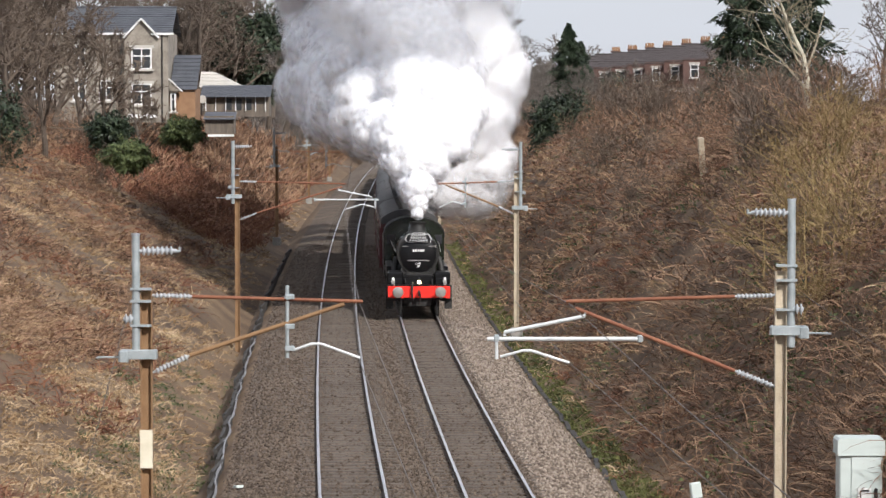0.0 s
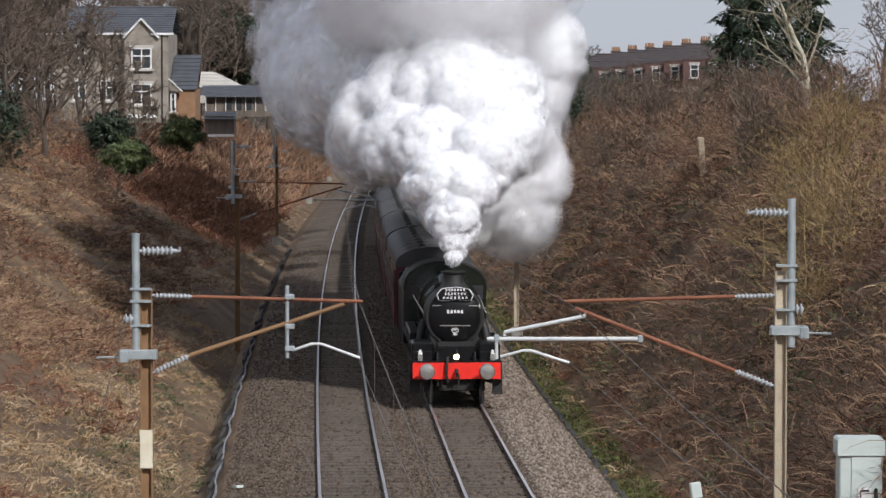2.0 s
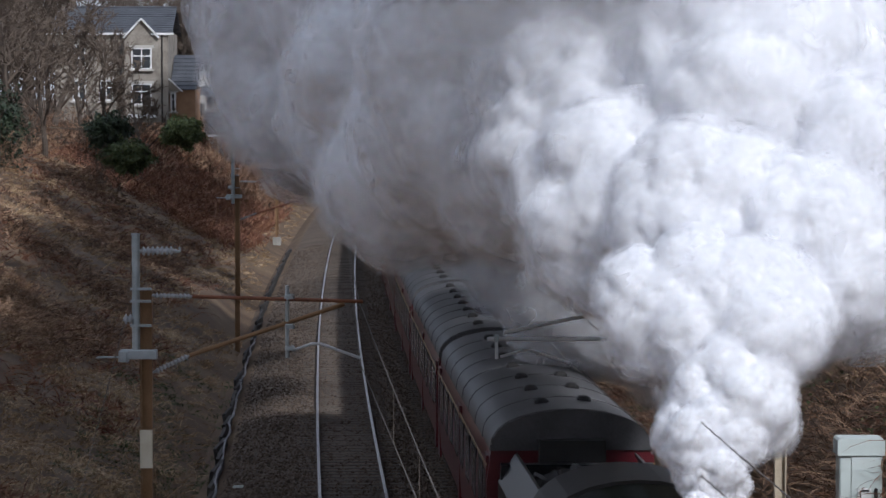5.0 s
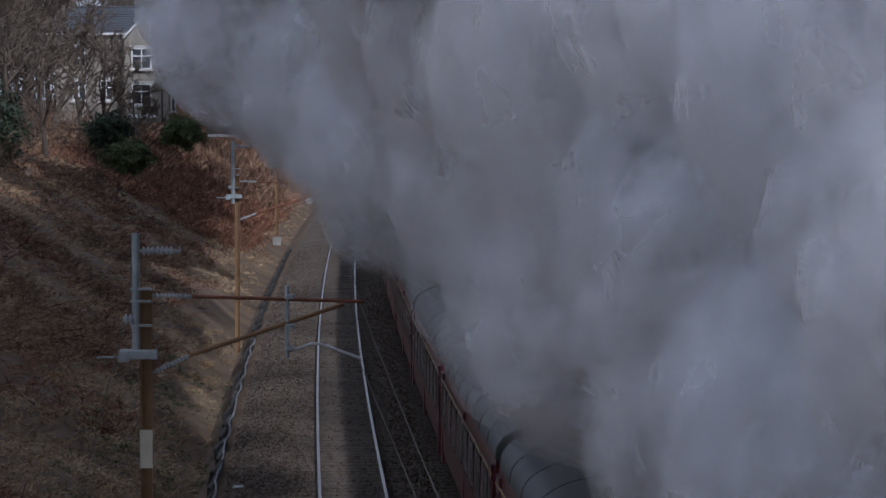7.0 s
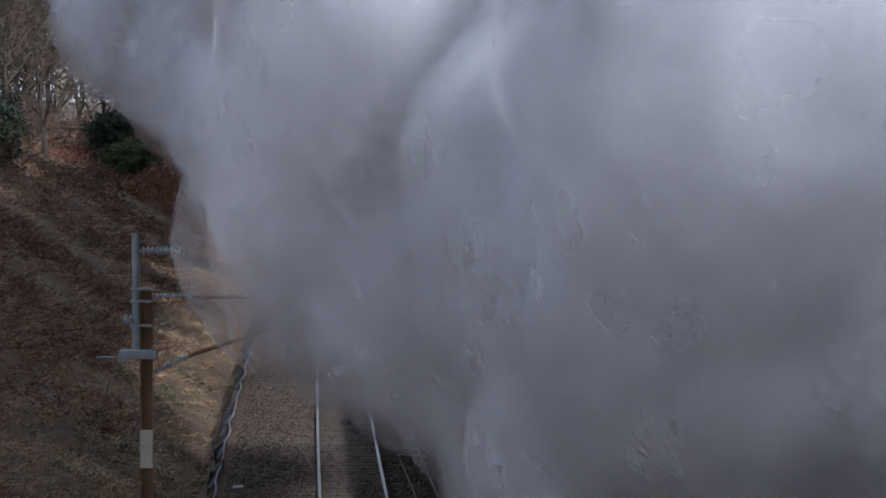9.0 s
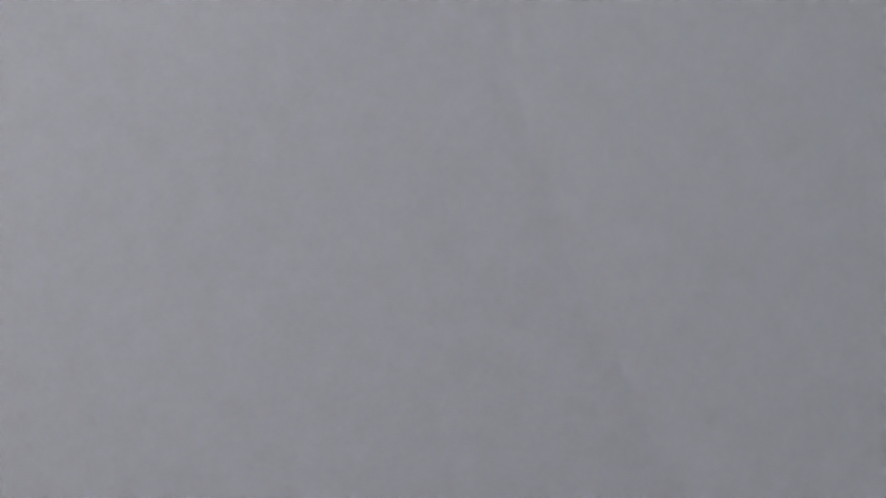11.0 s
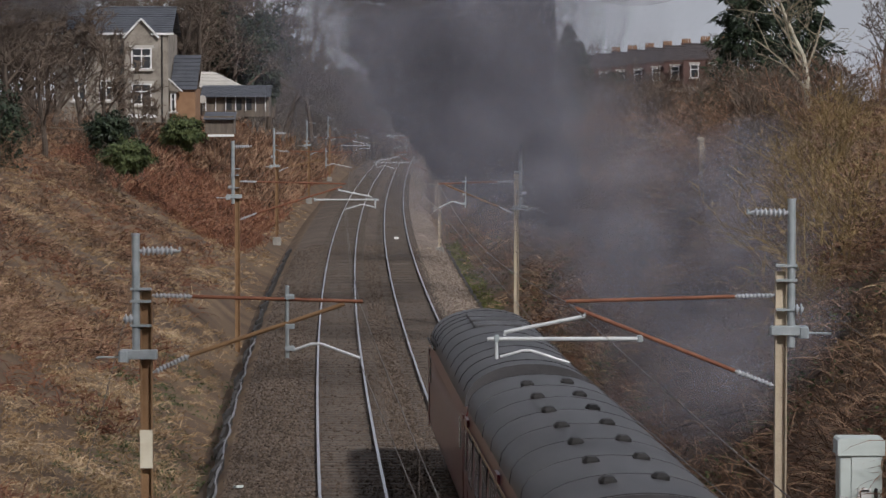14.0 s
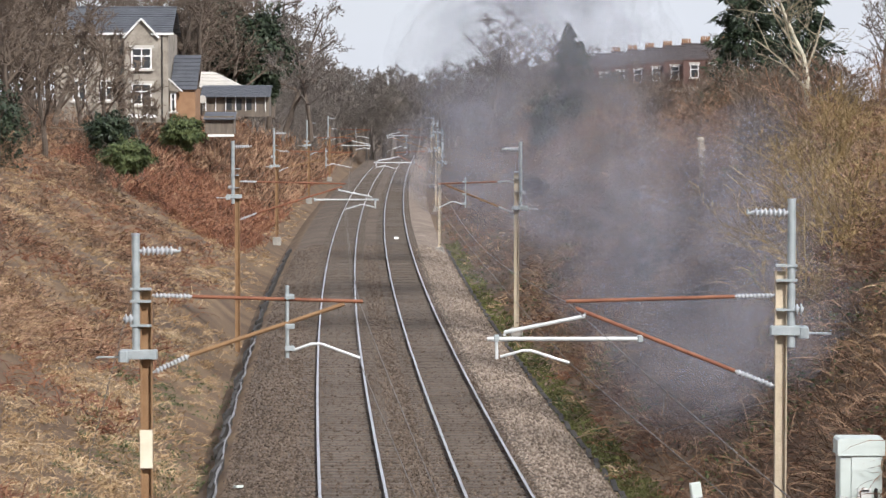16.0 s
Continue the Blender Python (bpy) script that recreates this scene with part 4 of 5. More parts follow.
def nz(x, y, s, k):
    return noise.noise((x * s, y * s * 0.6, k))


def grow(name, roots, each, spread, up, tilt, length, width, bend, seg, material, label, seed, lean=(0, 0)):
    rng = np.random.default_rng(seed + 1)
    r, d = clumps(roots, each, spread, up, tilt, seed, lean)
    ln = rng.uniform(*length, len(r))
    wd = rng.uniform(*width, len(r)) * (0.6 + r[:, 1] / 120)
    return mass(name, *strips(r, d, ln, wd, bend, seg, seed + 2), material, label, "vegetation")


grow("dry_grass", bank(15000, -1, 48, 290, 5.7, 26, 1, lambda x, y, o, q: nz(x, y, 0.16, 5) > -0.12 - 0.3 * q), 9, 0.16, 0.8, 0.55, (0.25, 0.75), (0.006, 0.013), 0.75, 3, M_STRAW, "matted tan dry grass on the cutting bank", 10, (0.2, -0.1))
grow("bracken", bank(4200, -1, 50, 300, 6.5, 26, 2, lambda x, y, o, q: nz(x, y, 0.16, 5) < 0.02 and o > 7.5), 10, 0.25, 0.8, 0.7, (0.4, 1.1), (0.007, 0.014), 0.6, 3, M_RUDDY, "ruddy brown dead bracken and brambles", 20)
grow("dead_bracken", bank(6500, -1, 95, 330, 9.0, 26, 12, lambda x, y, o, q: nz(x, y, 0.11, 45) > -0.15 + 0.25 * q), 10, 0.3, 0.8, 0.7, (0.4, 1.2), (0.007, 0.014), 0.6, 3, M_BRAMBLE, "dark brown dead scrub on the upper bank", 25)
grow("ruddy_scrub", bank(4000, -1, 190, 420, 7.0, 18, 13), 9, 0.4, 0.9, 0.6, (0.6, 1.6), (0.008, 0.014), 0.4, 3, M_RUDDY, "ruddy bramble scrub below the garden building", 26)
grow("bank_grass", bank(2600, -1, 48, 120, 5.0, 8.5, 3, lambda x, y, o, q: nz(x, y, 0.5, 9) > 0.0), 8, 0.12, 1.0, 0.5, (0.1, 0.3), (0.006, 0.012), 0.6, 2, M_LEAF, "short green grass by the ditch", 30)
grow("brambles", bank(11500, 1, 48, 330, 6.0, 24, 4), 9, 0.35, 0.9, 0.75, (0.5, 1.7), (0.007, 0.013), 0.6, 4, M_BRAMBLE, "tangled brown brambles on the cutting bank", 40, (-0.25, -0.1))
grow("dead_grass", bank(6500, 1, 48, 330, 5.4, 24, 5, lambda x, y, o, q: nz(x, y, 0.2, 15) > 0.0), 9, 0.2, 0.8, 0.6, (0.3, 0.8), (0.006, 0.012), 0.75, 3, M_RUDDY, "ruddy dead grass among brambles", 50, (-0.3, 0))
grow("straw_tufts", bank(3000, 1, 48, 330, 5.2, 24, 6, lambda x, y, o, q: nz(x, y, 0.25, 25) > 0.12), 9, 0.2, 0.8, 0.6, (0.3, 0.8), (0.006, 0.012), 0.75, 3, M_STRAW, "pale straw tufts on the bank", 60, (-0.3, 0))
grow("ivy_leaves", bank(3600, 1, 48, 260, 4.9, 22, 7, lambda x, y, o, q: nz(x, y, 0.3, 35) > 0.1), 10, 0.3, 0.7, 1.0, (0.06, 0.14), (0.02, 0.045), 0.3, 2, M_LEAF, "scattered green ivy and bramble leaves", 70)
grow("moss_strip", bank(3400, 1, 60, 220, 4.75, 5.7, 8), 9, 0.15, 1.0, 0.6, (0.1, 0.24), (0.012, 0.025), 0.4, 2, M_MOSS, "mossy green weeds along the drain", 80)


def limbs(g, p, d, length, r, depth, rr, fork=3, droop=0.0, wild=0.5, slim=0.62, cut=0.006):
    """Tapering limb with side branches, onto g."""
    pts, rad = [p], [r]
    n = 4 if depth > 1 else 3
    for i in range(n):
        d = (d + Vector((rr.gauss(0, 1), rr.gauss(0, 1), rr.gauss(0, 0.7))) * wild * 0.28 + Vector((0, 0, 0.06 - droop))).normalized()
        p = p + d * (length / n)
        pts.append(p)
        rad.append(max(r * (1 - (i + 1) / n * 0.6), cut))
    g.tube(pts, rad, 6 if depth > 3 else (4 if depth > 1 else 3), caps=False)
    if depth <= 0:
        return
    for k in range(fork + (1 if depth < 3 else 0)):
        q = 0.3 + 0.7 * (k + rr.random()) / (fork + 1)
        i = min(int(q * n), n - 1)
        at = pts[i].lerp(pts[i + 1], q * n - i)
        axis = Vector((rr.gauss(0, 1), rr.gauss(0, 1), rr.gauss(0, 0.6)))
        nd = (d * 0.75 + axis.normalized() * (0.65 + 0.3 * rr.random())).normalized()
        limbs(g, at, nd, length * slim * (0.75 + 0.5 * rr.random()) * (1.1 - 0.35 * q), max(rad[i] * 0.55, cut), depth - 1, rr, fork, droop, wild, slim, cut)


def bare_tree(h, seed, depth=4, fork=3, stems=1, cut=0.012, wild=0.5, lean=(0, 0)):
    """Trunk mesh and crown mesh data of a leafless tree of height about h."""
    rr = random.Random(seed)
    trunk, crown = Shape(), Shape()
    for s in range(stems):
        d = Vector((rr.gauss(lean[0], 0.08 + 0.25 * (stems > 1)), rr.gauss(lean[1], 0.08 + 0.25 * (stems > 1)), 1)).normalized()
        pts, rad = [Vector((0, 0, -0.3))], [h * 0.02]
        p = pts[0]
        n = 7
        for i in range(n):
            d = (d + Vector((rr.gauss(0, 0.09), rr.gauss(0, 0.09), 0.05))).normalized()
            p = p + d * h * 0.82 / n
            pts.append(p)
            rad.append(h * 0.02 * (1 - 0.85 * (i + 1) / n))
        trunk.tube(pts, rad, 7, caps=False)
        for k in range(13 if stems == 1 else 7):
            q = 0.22 + 0.78 * k / (12 if stems == 1 else 6)
            i = min(int(q * n), n - 1)
            at = pts[i].lerp(pts[i + 1], q * n - i)
            a = rr.uniform(0, 2 * math.pi)
            nd = Vector((math.cos(a), math.sin(a), rr.uniform(0.35, 1.0))).normalized()
            limbs(crown, at, nd, h * 0.36 * (1.15 - 0.75 * q) * rr.uniform(0.8, 1.2), h * 0.008 * (1.2 - 0.7 * q), depth - 1, rr, fork, 0.0, wild, 0.6, cut)
    return trunk, crown


def plant_tree(x, y, z, h, seed, bark, twig, label, depth=4, fork=3, stems=1, cut=0.012, wild=0.5, lean=(0, 0), group="bare trees"):
    t = thing("bare_tree", label, "tree", group)
    tr, cr = bare_tree(h, seed, depth, fork, stems, cut, wild, lean)
    part("trunk", tr, bark, t, smooth=True)
    part("crown", cr, twig, t)
    t.matrix_world = pose(x, y, z, 0, 0, seed * 37 % 360)
    return t


GREYTREE = "leafless grey-brown tree with fine bare twigs"
# beside and before the stone house
for x, y, h, seed in ((-20.0, 200, 10.0, 1), (-24.6, 195, 11.0, 2), (-22.6, 214, 10.5, 3), (-21.8, 186, 9.0, 4), (-18.2, 204, 8.0, 5), (-23.0, 180, 9.5, 12), (-25.6, 222, 12.0, 16)):
    plant_tree(x, y, land(x, y), h, seed, M_BARK, M_TWIG, GREYTREE, 4, 3, cut=0.024)
# the wood behind the house
first = [plant_tree(-24, 318, 8.0, 15.0, 6, M_BARK, M_TWIG, GREYTREE, 4, 3, cut=0.022), plant_tree(-19.5, 330, 7.5, 14.0, 7, M_BARK, M_TWIG, GREYTREE, 4, 3, cut=0.022), plant_tree(-15.0, 322, 6.0, 14.5, 8, M_BARK, M_TWIG, GREYTREE, 4, 3, cut=0.022)]
rr = random.Random(5)
for i in range(30):
    y = rr.uniform(295, 400)
    x = -rr.uniform(14.0, 52.0) * y / 320
    s = rr.uniform(0.85, 1.2)
    copy_thing(first[i % 3], pose(x, y, 8.0 - 0.25 * max(0, x + 22), 0, 0, rr.uniform(0, 360)) @ Matrix.Diagonal((s, s, s, 1)))
for i in range(34):
    y = rr.uniform(268, 300)
    x = -rr.uniform(16.5, 42.0) * y / 285
    s = rr.uniform(0.7, 1.0)
    copy_thing(first[i % 3], pose(x, y, 8.0 - 0.2 * max(0, x + 20), 0, 0, rr.uniform(0, 360)) @ Matrix.Diagonal((s, s, s, 1)))
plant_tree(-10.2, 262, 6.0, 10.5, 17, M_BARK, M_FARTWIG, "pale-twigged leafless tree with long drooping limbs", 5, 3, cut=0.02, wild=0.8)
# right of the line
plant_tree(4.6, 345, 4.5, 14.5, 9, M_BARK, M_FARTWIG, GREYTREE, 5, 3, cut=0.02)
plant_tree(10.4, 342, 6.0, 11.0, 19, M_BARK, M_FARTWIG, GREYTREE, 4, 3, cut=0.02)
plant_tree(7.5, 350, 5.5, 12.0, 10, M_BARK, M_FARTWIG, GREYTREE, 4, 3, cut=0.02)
plant_tree(20.0, 240, 8.5, 7.0, 13, M_BARK, M_TWIG, GREYTREE, 4, 3, cut=0.016)
plant_tree(26.5, 205, 9.0, 7.5, 14, M_BARK, M_TWIG, GREYTREE, 4, 3, cut=0.014)
plant_tree(14.0, 130, land(14, 130), 7.5, 15, M_BIRCH, M_BIRCHTWIG, "pale leafless birch with spreading limbs on the bank", 4, 2, cut=0.01, wild=0.8)


def leaf_ball(rx, ry, rz, n, seed, size):
    """Uneven crown of many small leaves, in a lumpy hollow ellipsoid."""
    rng = np.random.default_rng(seed)
    d = rng.normal(size=(n, 3))
    d /= np.linalg.norm(d, axis=1)[:, None]
    lump = np.array([0.75 + 0.6 * noise.noise((p[0] * 2.2 + seed, p[1] * 2.2, p[2] * 2.2)) + 0.25 * noise.noise((p[0] * 6, p[1] * 6 + seed, p[2] * 6)) for p in d])
    c = d * (lump * (0.55 + 0.45 * rng.random(n) ** 0.5))[:, None] * np.array([rx, ry, rz])
    dirs = d + rng.normal(size=(n, 3)) * 0.9
    dirs /= np.linalg.norm(dirs, axis=1)[:, None]
    return strips(c, dirs, rng.uniform(0.7, 1.6, n) * size, rng.uniform(0.25, 0.5, n) * size, 0.2, 2, seed)


def as_mesh(name, data, material):
    vs, quads, tris = data
    ob = mass(name, vs, quads, tris, material, "", "")
    del ob["kind"]
    return ob


def evergreen(x, y, z, rx, rz, seed, label, n=5000, size=0.16, material=None):
    t = thing("evergreen_bush", label, "bush", "evergreen bushes")
    g = Shape()
    r2 = random.Random(seed)
    for _ in range(5):
        limbs(g, Vector((0, 0, -0.2)), Vector((r2.gauss(0, 0.5), r2.gauss(0, 0.5), 1)).normalized(), rz * 1.5, 0.07, 1, r2)
    part("stem_clump", g, M_BARK, t)
    ob = as_mesh("foliage", leaf_ball(rx, rx, rz, n, seed, size), material or M_DARKLEAF)
    ob.parent = t
    ob.location = (0, 0, rz * 0.75)
    t.location = (x, y, z)
    return t


evergreen(-18.2, 185, 6.4, 1.4, 1.1, 1, "dark green rhododendron bush below the stone house")
evergreen(-14.6, 190, 6.4, 1.4, 0.9, 2, "olive green bush below the stone house", material=M_LEAF)
evergreen(-21.1, 160, 5.4, 1.6, 2.6, 3, "dark evergreen shrub at the bank's top")
evergreen(-16.6, 178, 5.2, 1.5, 1.0, 12, "low green bush on the bank's top", material=M_LEAF)
evergreen(7.6, 232, 5.2, 2.0, 2.5, 4, "dark ivy-clad tree on the bank", 6000, 0.2)
evergreen(9.6, 240, 6.2, 1.6, 2.0, 5, "dark ivy-clad shrub on the bank", 4000, 0.2)
evergreen(16.8, 335, 8.5, 1.7, 1.8, 6, "dark green bush by the terraced houses", 3000, 0.25)
evergreen(-15.4, 288, 9.2, 3.2, 4.6, 14, "dark ivy-clad tree behind the garden building", 9000, 0.3)
evergreen(-19.0, 292, 9.4, 3.0, 5.2, 15, "dark ivy-clad tree behind the stone house", 9000, 0.3)
evergreen(9.3, 84, 3.1, 0.9, 0.9, 7, "dark ivy bush in the brambles", 3000, 0.09)
evergreen(14.9, 150, 8.2, 1.3, 1.5, 8, "dark holly bush at the bank's top", 4000, 0.13)


def conifer(x, y, z, h, w, seed, label):
    t = thing("conifer", label, "tree", "conifers")
    part("trunk", Shape().tube([(0, 0, -0.3), (0, 0, h * 0.5), (0, 0, h)], [h * 0.022, h * 0.014, 0.01], 7), M_BARK, t, smooth=True)
    rng = np.random.default_rng(seed)
    n = 15000
    q = rng.random(n) ** 0.8
    a = rng.uniform(0, 2 * math.pi, n)
    tier = 0.72 + 0.28 * np.sin(q * h * 5.0 + np.sin(a * 3 + seed) * 1.3)
    rad = w * (1 - q) ** 0.75 * tier * (0.25 + 0.75 * rng.random(n) ** 0.5) * (0.85 + 0.25 * np.sin(a * 5 + q * 9))
    c = np.stack([np.cos(a) * rad, np.sin(a) * rad, h * (0.06 + 0.94 * q) - rad * 0.25], 1)
    d = np.stack([np.cos(a), np.sin(a), rng.uniform(-0.5, 0.3, n)], 1) + rng.normal(size=(n, 3)) * 0.4
    d /= np.linalg.norm(d, axis=1)[:, None]
    ob = as_mesh("foliage", strips(c, d, rng.uniform(0.25, 0.6, n) * h * 0.07, rng.uniform(0.03, 0.07, n), 0.35, 2, seed), M_DARKLEAF)
    ob.parent = t
    t.location = (x, y, z)
    return t


conifer(15.4, 172, 7.6, 9.5, 3.2, 1, "tall dark green conifer above the cutting")
conifer(18.6, 178, 7.8, 9.5, 3.6, 2, "tall dark green conifer above the cutting")
conifer(12.2, 330, 7.6, 8.6, 3.4, 3, "dark conical evergreen behind the bank")
conifer(13.6, 336, 7.6, 7.0, 2.8, 4, "dark conical evergreen behind the bank")


def thicket(x, y, h, seed, material, label, stems=9, cut=0.007):
    t = thing("bare_shrub", label, "shrub", "bare shrubs")
    g = Shape()
    r2 = random.Random(seed)
    for _ in range(stems):
        d = Vector((r2.gauss(-0.1, 0.45), r2.gauss(-0.1, 0.45), 1)).normalized()
        limbs(g, Vector((r2.gauss(0, 0.35), r2.gauss(0, 0.35), -0.1)), d, h * r2.uniform(0.7, 1.05), h * 0.009, 2, r2, 4, 0.03, 0.6, 0.55, cut)
    part("stem_clump", g, material, t)
    t.location = (x, y, land(x, y))
    return t


OL = "olive-gold leafless shrub with tangled arching twigs"
BR = "brown leafless shrub on the cutting bank"
gold = [thicket(9.0, 86, 2.4, 1, M_OLIVE, OL, 11), thicket(10.0, 90, 2.5, 2, M_OLIVE, OL, 11), thicket(8.6, 78, 1.9, 3, M_OLIVE, OL, 9)]
for x, y in ((10.9, 95), (9.4, 80), (11.6, 102), (9.9, 84)):
    copy_thing(gold[int(x) % 3], pose(x, y, land(x, y), 0, 0, x * 77 % 360))
brown = [thicket(9.5, 120, 2.0, 11, M_BRAMBLE, BR, 10), thicket(11.5, 140, 2.4, 12, M_BRAMBLE, BR, 10), thicket(10.5, 160, 2.4, 13, M_TWIG, BR, 10), thicket(10, 190, 2.6, 14, M_TWIG, BR, 10, 0.012)]
rr = random.Random(8)
for i in range(70):
    y = 1 / rr.uniform(1 / 330, 1 / 95)
    o = rr.uniform(9.5, 21)
    x = mid(y) + o
    s = rr.uniform(0.6, 1.2)
    copy_thing(brown[i % 4], pose(x, y, land(x, y) - 0.1, 0, 0, rr.uniform(0, 360)) @ Matrix.Diagonal((s, s, s, 1)))
for i in range(26):
    y = 1 / rr.uniform(1 / 330, 1 / 150)
    x = mid(y) - rr.uniform(14, 24)
    copy_thing(brown[i % 4], pose(x, y, land(x, y) - 0.1, 0, 0, rr.uniform(0, 360)))

for i in range(26):
    y = rr.uniform(215, 300)
    x = rr.uniform(0.044, 0.086) * y
    s = rr.uniform(1.0, 1.6)
    copy_thing(brown[i % 4], pose(x, y, land(x, y) - 0.1, 0, 0, rr.uniform(0, 360)) @ Matrix.Diagonal((s, s, s, 1)))

HEDGE = "dense brown undergrowth and hedges along the bank tops"
grow("undergrowth", np.concatenate([bank(2600, -1, 215, 430, 14, 60, 61), bank(1500, -1, 250, 520, 7.5, 16, 63), bank(2600, 1, 150, 480, 14, 50, 62)]), 9, 0.6, 1.0, 0.6, (0.7, 2.2), (0.012, 0.02), 0.25, 3, M_BRAMBLE, HEDGE, 90)
# the far woods that close the valley: many bare trees in one mass
def woods(name, spots, variants, material, label):
    V, F, k = [], [], 0
    for x, y, z, s, v in spots:
        vs, fs = variants[v]
        a = (x * 13.7 + y) % 6.28
        m = np.array([[math.cos(a), -math.sin(a), 0], [math.sin(a), math.cos(a), 0], [0, 0, 1]]) * s
        V.append(vs @ m.T + np.array([x, y, z]))
        F.append(fs + k)
        k += len(vs)
    return mass(name, np.concatenate(V), np.concatenate(F), np.zeros((0, 3), int), material, label, "wood")


variants = []
for seed in range(4):
    tr, cr = bare_tree(12.0, 40 + seed, 4, 3, cut=0.03)
    tr.add(cr.v, cr.f)
    variants.append((np.array([tuple(p) for p in tr.v]), np.array(tr.f)))
rr = random.Random(21)
spots = []
for i in range(190):
    y = rr.uniform(500, 760)
    x = rr.uniform(-34, 34) * y / 640
    spots.append((x, y, land(x, y) - 0.5, rr.uniform(0.95, 1.4), i % 4))
for i in range(50):
    y = rr.uniform(380, 500)
    x = mid(y) - rr.uniform(9, 26)
    spots.append((x, y, land(x, y) - 0.3, rr.uniform(0.5, 0.9), i % 4))
for i in range(60):
    y = rr.uniform(280, 480)
    x = mid(y) + rr.uniform(9, 24)
    spots.append((x, y, land(x, y) - 0.3, rr.uniform(0.3, 0.6), i % 4))
woods("far_woods", spots, variants, M_FARTWIG, "grey-brown leafless woods along the valley, paled by painted haze")


# loose stones of the ballast
def stones(n, seed, o0, o1):
    rng = np.random.default_rng(seed)
    y = 1 / (1 / 62 + (1 / 210 - 1 / 62) * rng.random(n))
    o = rng.uniform(o0, o1, n)
    clear = (np.abs(np.abs(o) - 1.65) > 0.85) | (rng.random(n) < 0.25)
    y, o = y[clear], o[clear]
    n = len(y)
    z = np.interp(o, [p[0] for p in prof], [p[1] for p in prof]) + 0.03
    m = np.array([mid(q) for q in y])
    c = np.stack([m + o, y, z + 0.01], 1)
    octa = np.array([(1, 0, 0), (0, 1, 0), (-1, 0, 0), (0, -1, 0), (0, 0, 1), (0, 0, -1)], float)
    size = rng.uniform(0.022, 0.055, (n, 1, 1)) * (0.6 + 0.8 * rng.random((n, 6, 1)))
    a = rng.uniform(0, 6.28, n)
    rot = np.stack([np.stack([np.cos(a), -np.sin(a), 0 * a], 1), np.stack([np.sin(a), np.cos(a), 0 * a], 1), np.stack([0 * a, 0 * a, 1 + 0 * a], 1)], 1)
    vs = np.einsum("nij,nkj->nki", rot, octa[None] * size) + c[:, None]
    tri = np.array([(0, 1, 4), (1, 2, 4), (2, 3, 4), (3, 0, 4), (1, 0, 5), (2, 1, 5), (3, 2, 5), (0, 3, 5)])
    return vs.reshape(-1, 3), np.zeros((0, 4), int), ((np.arange(n) * 6)[:, None, None] + tri[None]).reshape(-1, 3)


M_STONES = mat("loose_ballast_stone", [(0.05, 0.034, 0.023), (0.095, 0.069, 0.05), (0.16, 0.122, 0.092)], 3, 0.95, bump=0.0, island=0.8)
M_PALESTONE = mat("pale_shoulder_stone", [(0.11, 0.083, 0.063), (0.2, 0.155, 0.122), (0.36, 0.3, 0.24)], 3, 0.95, bump=0.0, island=0.8)
mass("ballast_stones", *stones(46000, 5, -4.7, 2.7), M_STONES, "loose brown ballast stones between the rails", "ballast")
mass("shoulder_stones", *stones(15000, 6, 2.7, 4.65), M_PALESTONE, "pale buff ballast stones on the track shoulder", "ballast")


# ---- buildings ----
M_STONE = mat("buff_stone_wall", [(0.17, 0.148, 0.122), (0.27, 0.24, 0.2), (0.36, 0.325, 0.275)], 1.2, 0.9, bump=0.4, fine=7)
M_RENDER = mat("pale_rendered_wall", [(0.4, 0.38, 0.34), (0.55, 0.52, 0.47)], 0.8, 0.9, bump=0.1)
M_BRICK = mat("orange_brick_wall", [(0.22, 0.12, 0.065), (0.32, 0.19, 0.105)], 2, 0.9, bump=0.2, fine=12)
M_DARKBRICK = mat("dark_red_brick", [(0.07, 0.04, 0.035), (0.15, 0.085, 0.07)], 1, 0.9, bump=0.2, fine=8)
M_SLATE = mat("blue_grey_slate", [(0.05, 0.055, 0.065), (0.1, 0.105, 0.12)], 1.5, 0.6, bump=0.4, fine=10)
M_FRAME = mat("white_window_paint", [(0.7, 0.7, 0.68), (0.8, 0.8, 0.78)], 3, 0.5, bump=0.0)
M_DARKSLATE = mat("brown_grey_slate", [(0.04, 0.033, 0.033), (0.08, 0.066, 0.064)], 1.5, 0.75, bump=0.4, fine=10)
M_PANE = mat("window_glass", [(0.03, 0.033, 0.036), (0.06, 0.063, 0.066)], 1, 0.15, bump=0.0)
M_WOOD = mat("weathered_shed_timber", [(0.1, 0.08, 0.065), (0.2, 0.165, 0.13)], 3, 0.85, stretch=(1, 1, 0.2))


def window(parent, x, y, z, w, h, lights=2, sill=True):
    """Window in a wall that faces -y, its lower left corner at x - w/2, z."""
    wob = part("window", Shape().box(x, y - 0.02, z, w, 0.06, h), M_FRAME, parent, "white-painted window frame")
    pw = (w - 0.12) / lights
    for i in range(lights):
        for k, (q0, q1) in enumerate(((0.06, 0.60), (0.66, 0.94))):
            part("pane", Shape().box(x - w / 2 + 0.06 + pw * (i + 0.5), y - 0.045, z + h * q0, pw - 0.09, 0.03, h * (q1 - q0)), M_PANE, wob)
    if sill:
        part("sill", Shape().box(x, y - 0.1, z - 0.14, w + 0.3, 0.26, 0.14), M_RENDER, wob)
        part("lintel", Shape().box(x, y - 0.03, z + h, w + 0.3, 0.1, 0.2), M_RENDER, wob)
    return wob


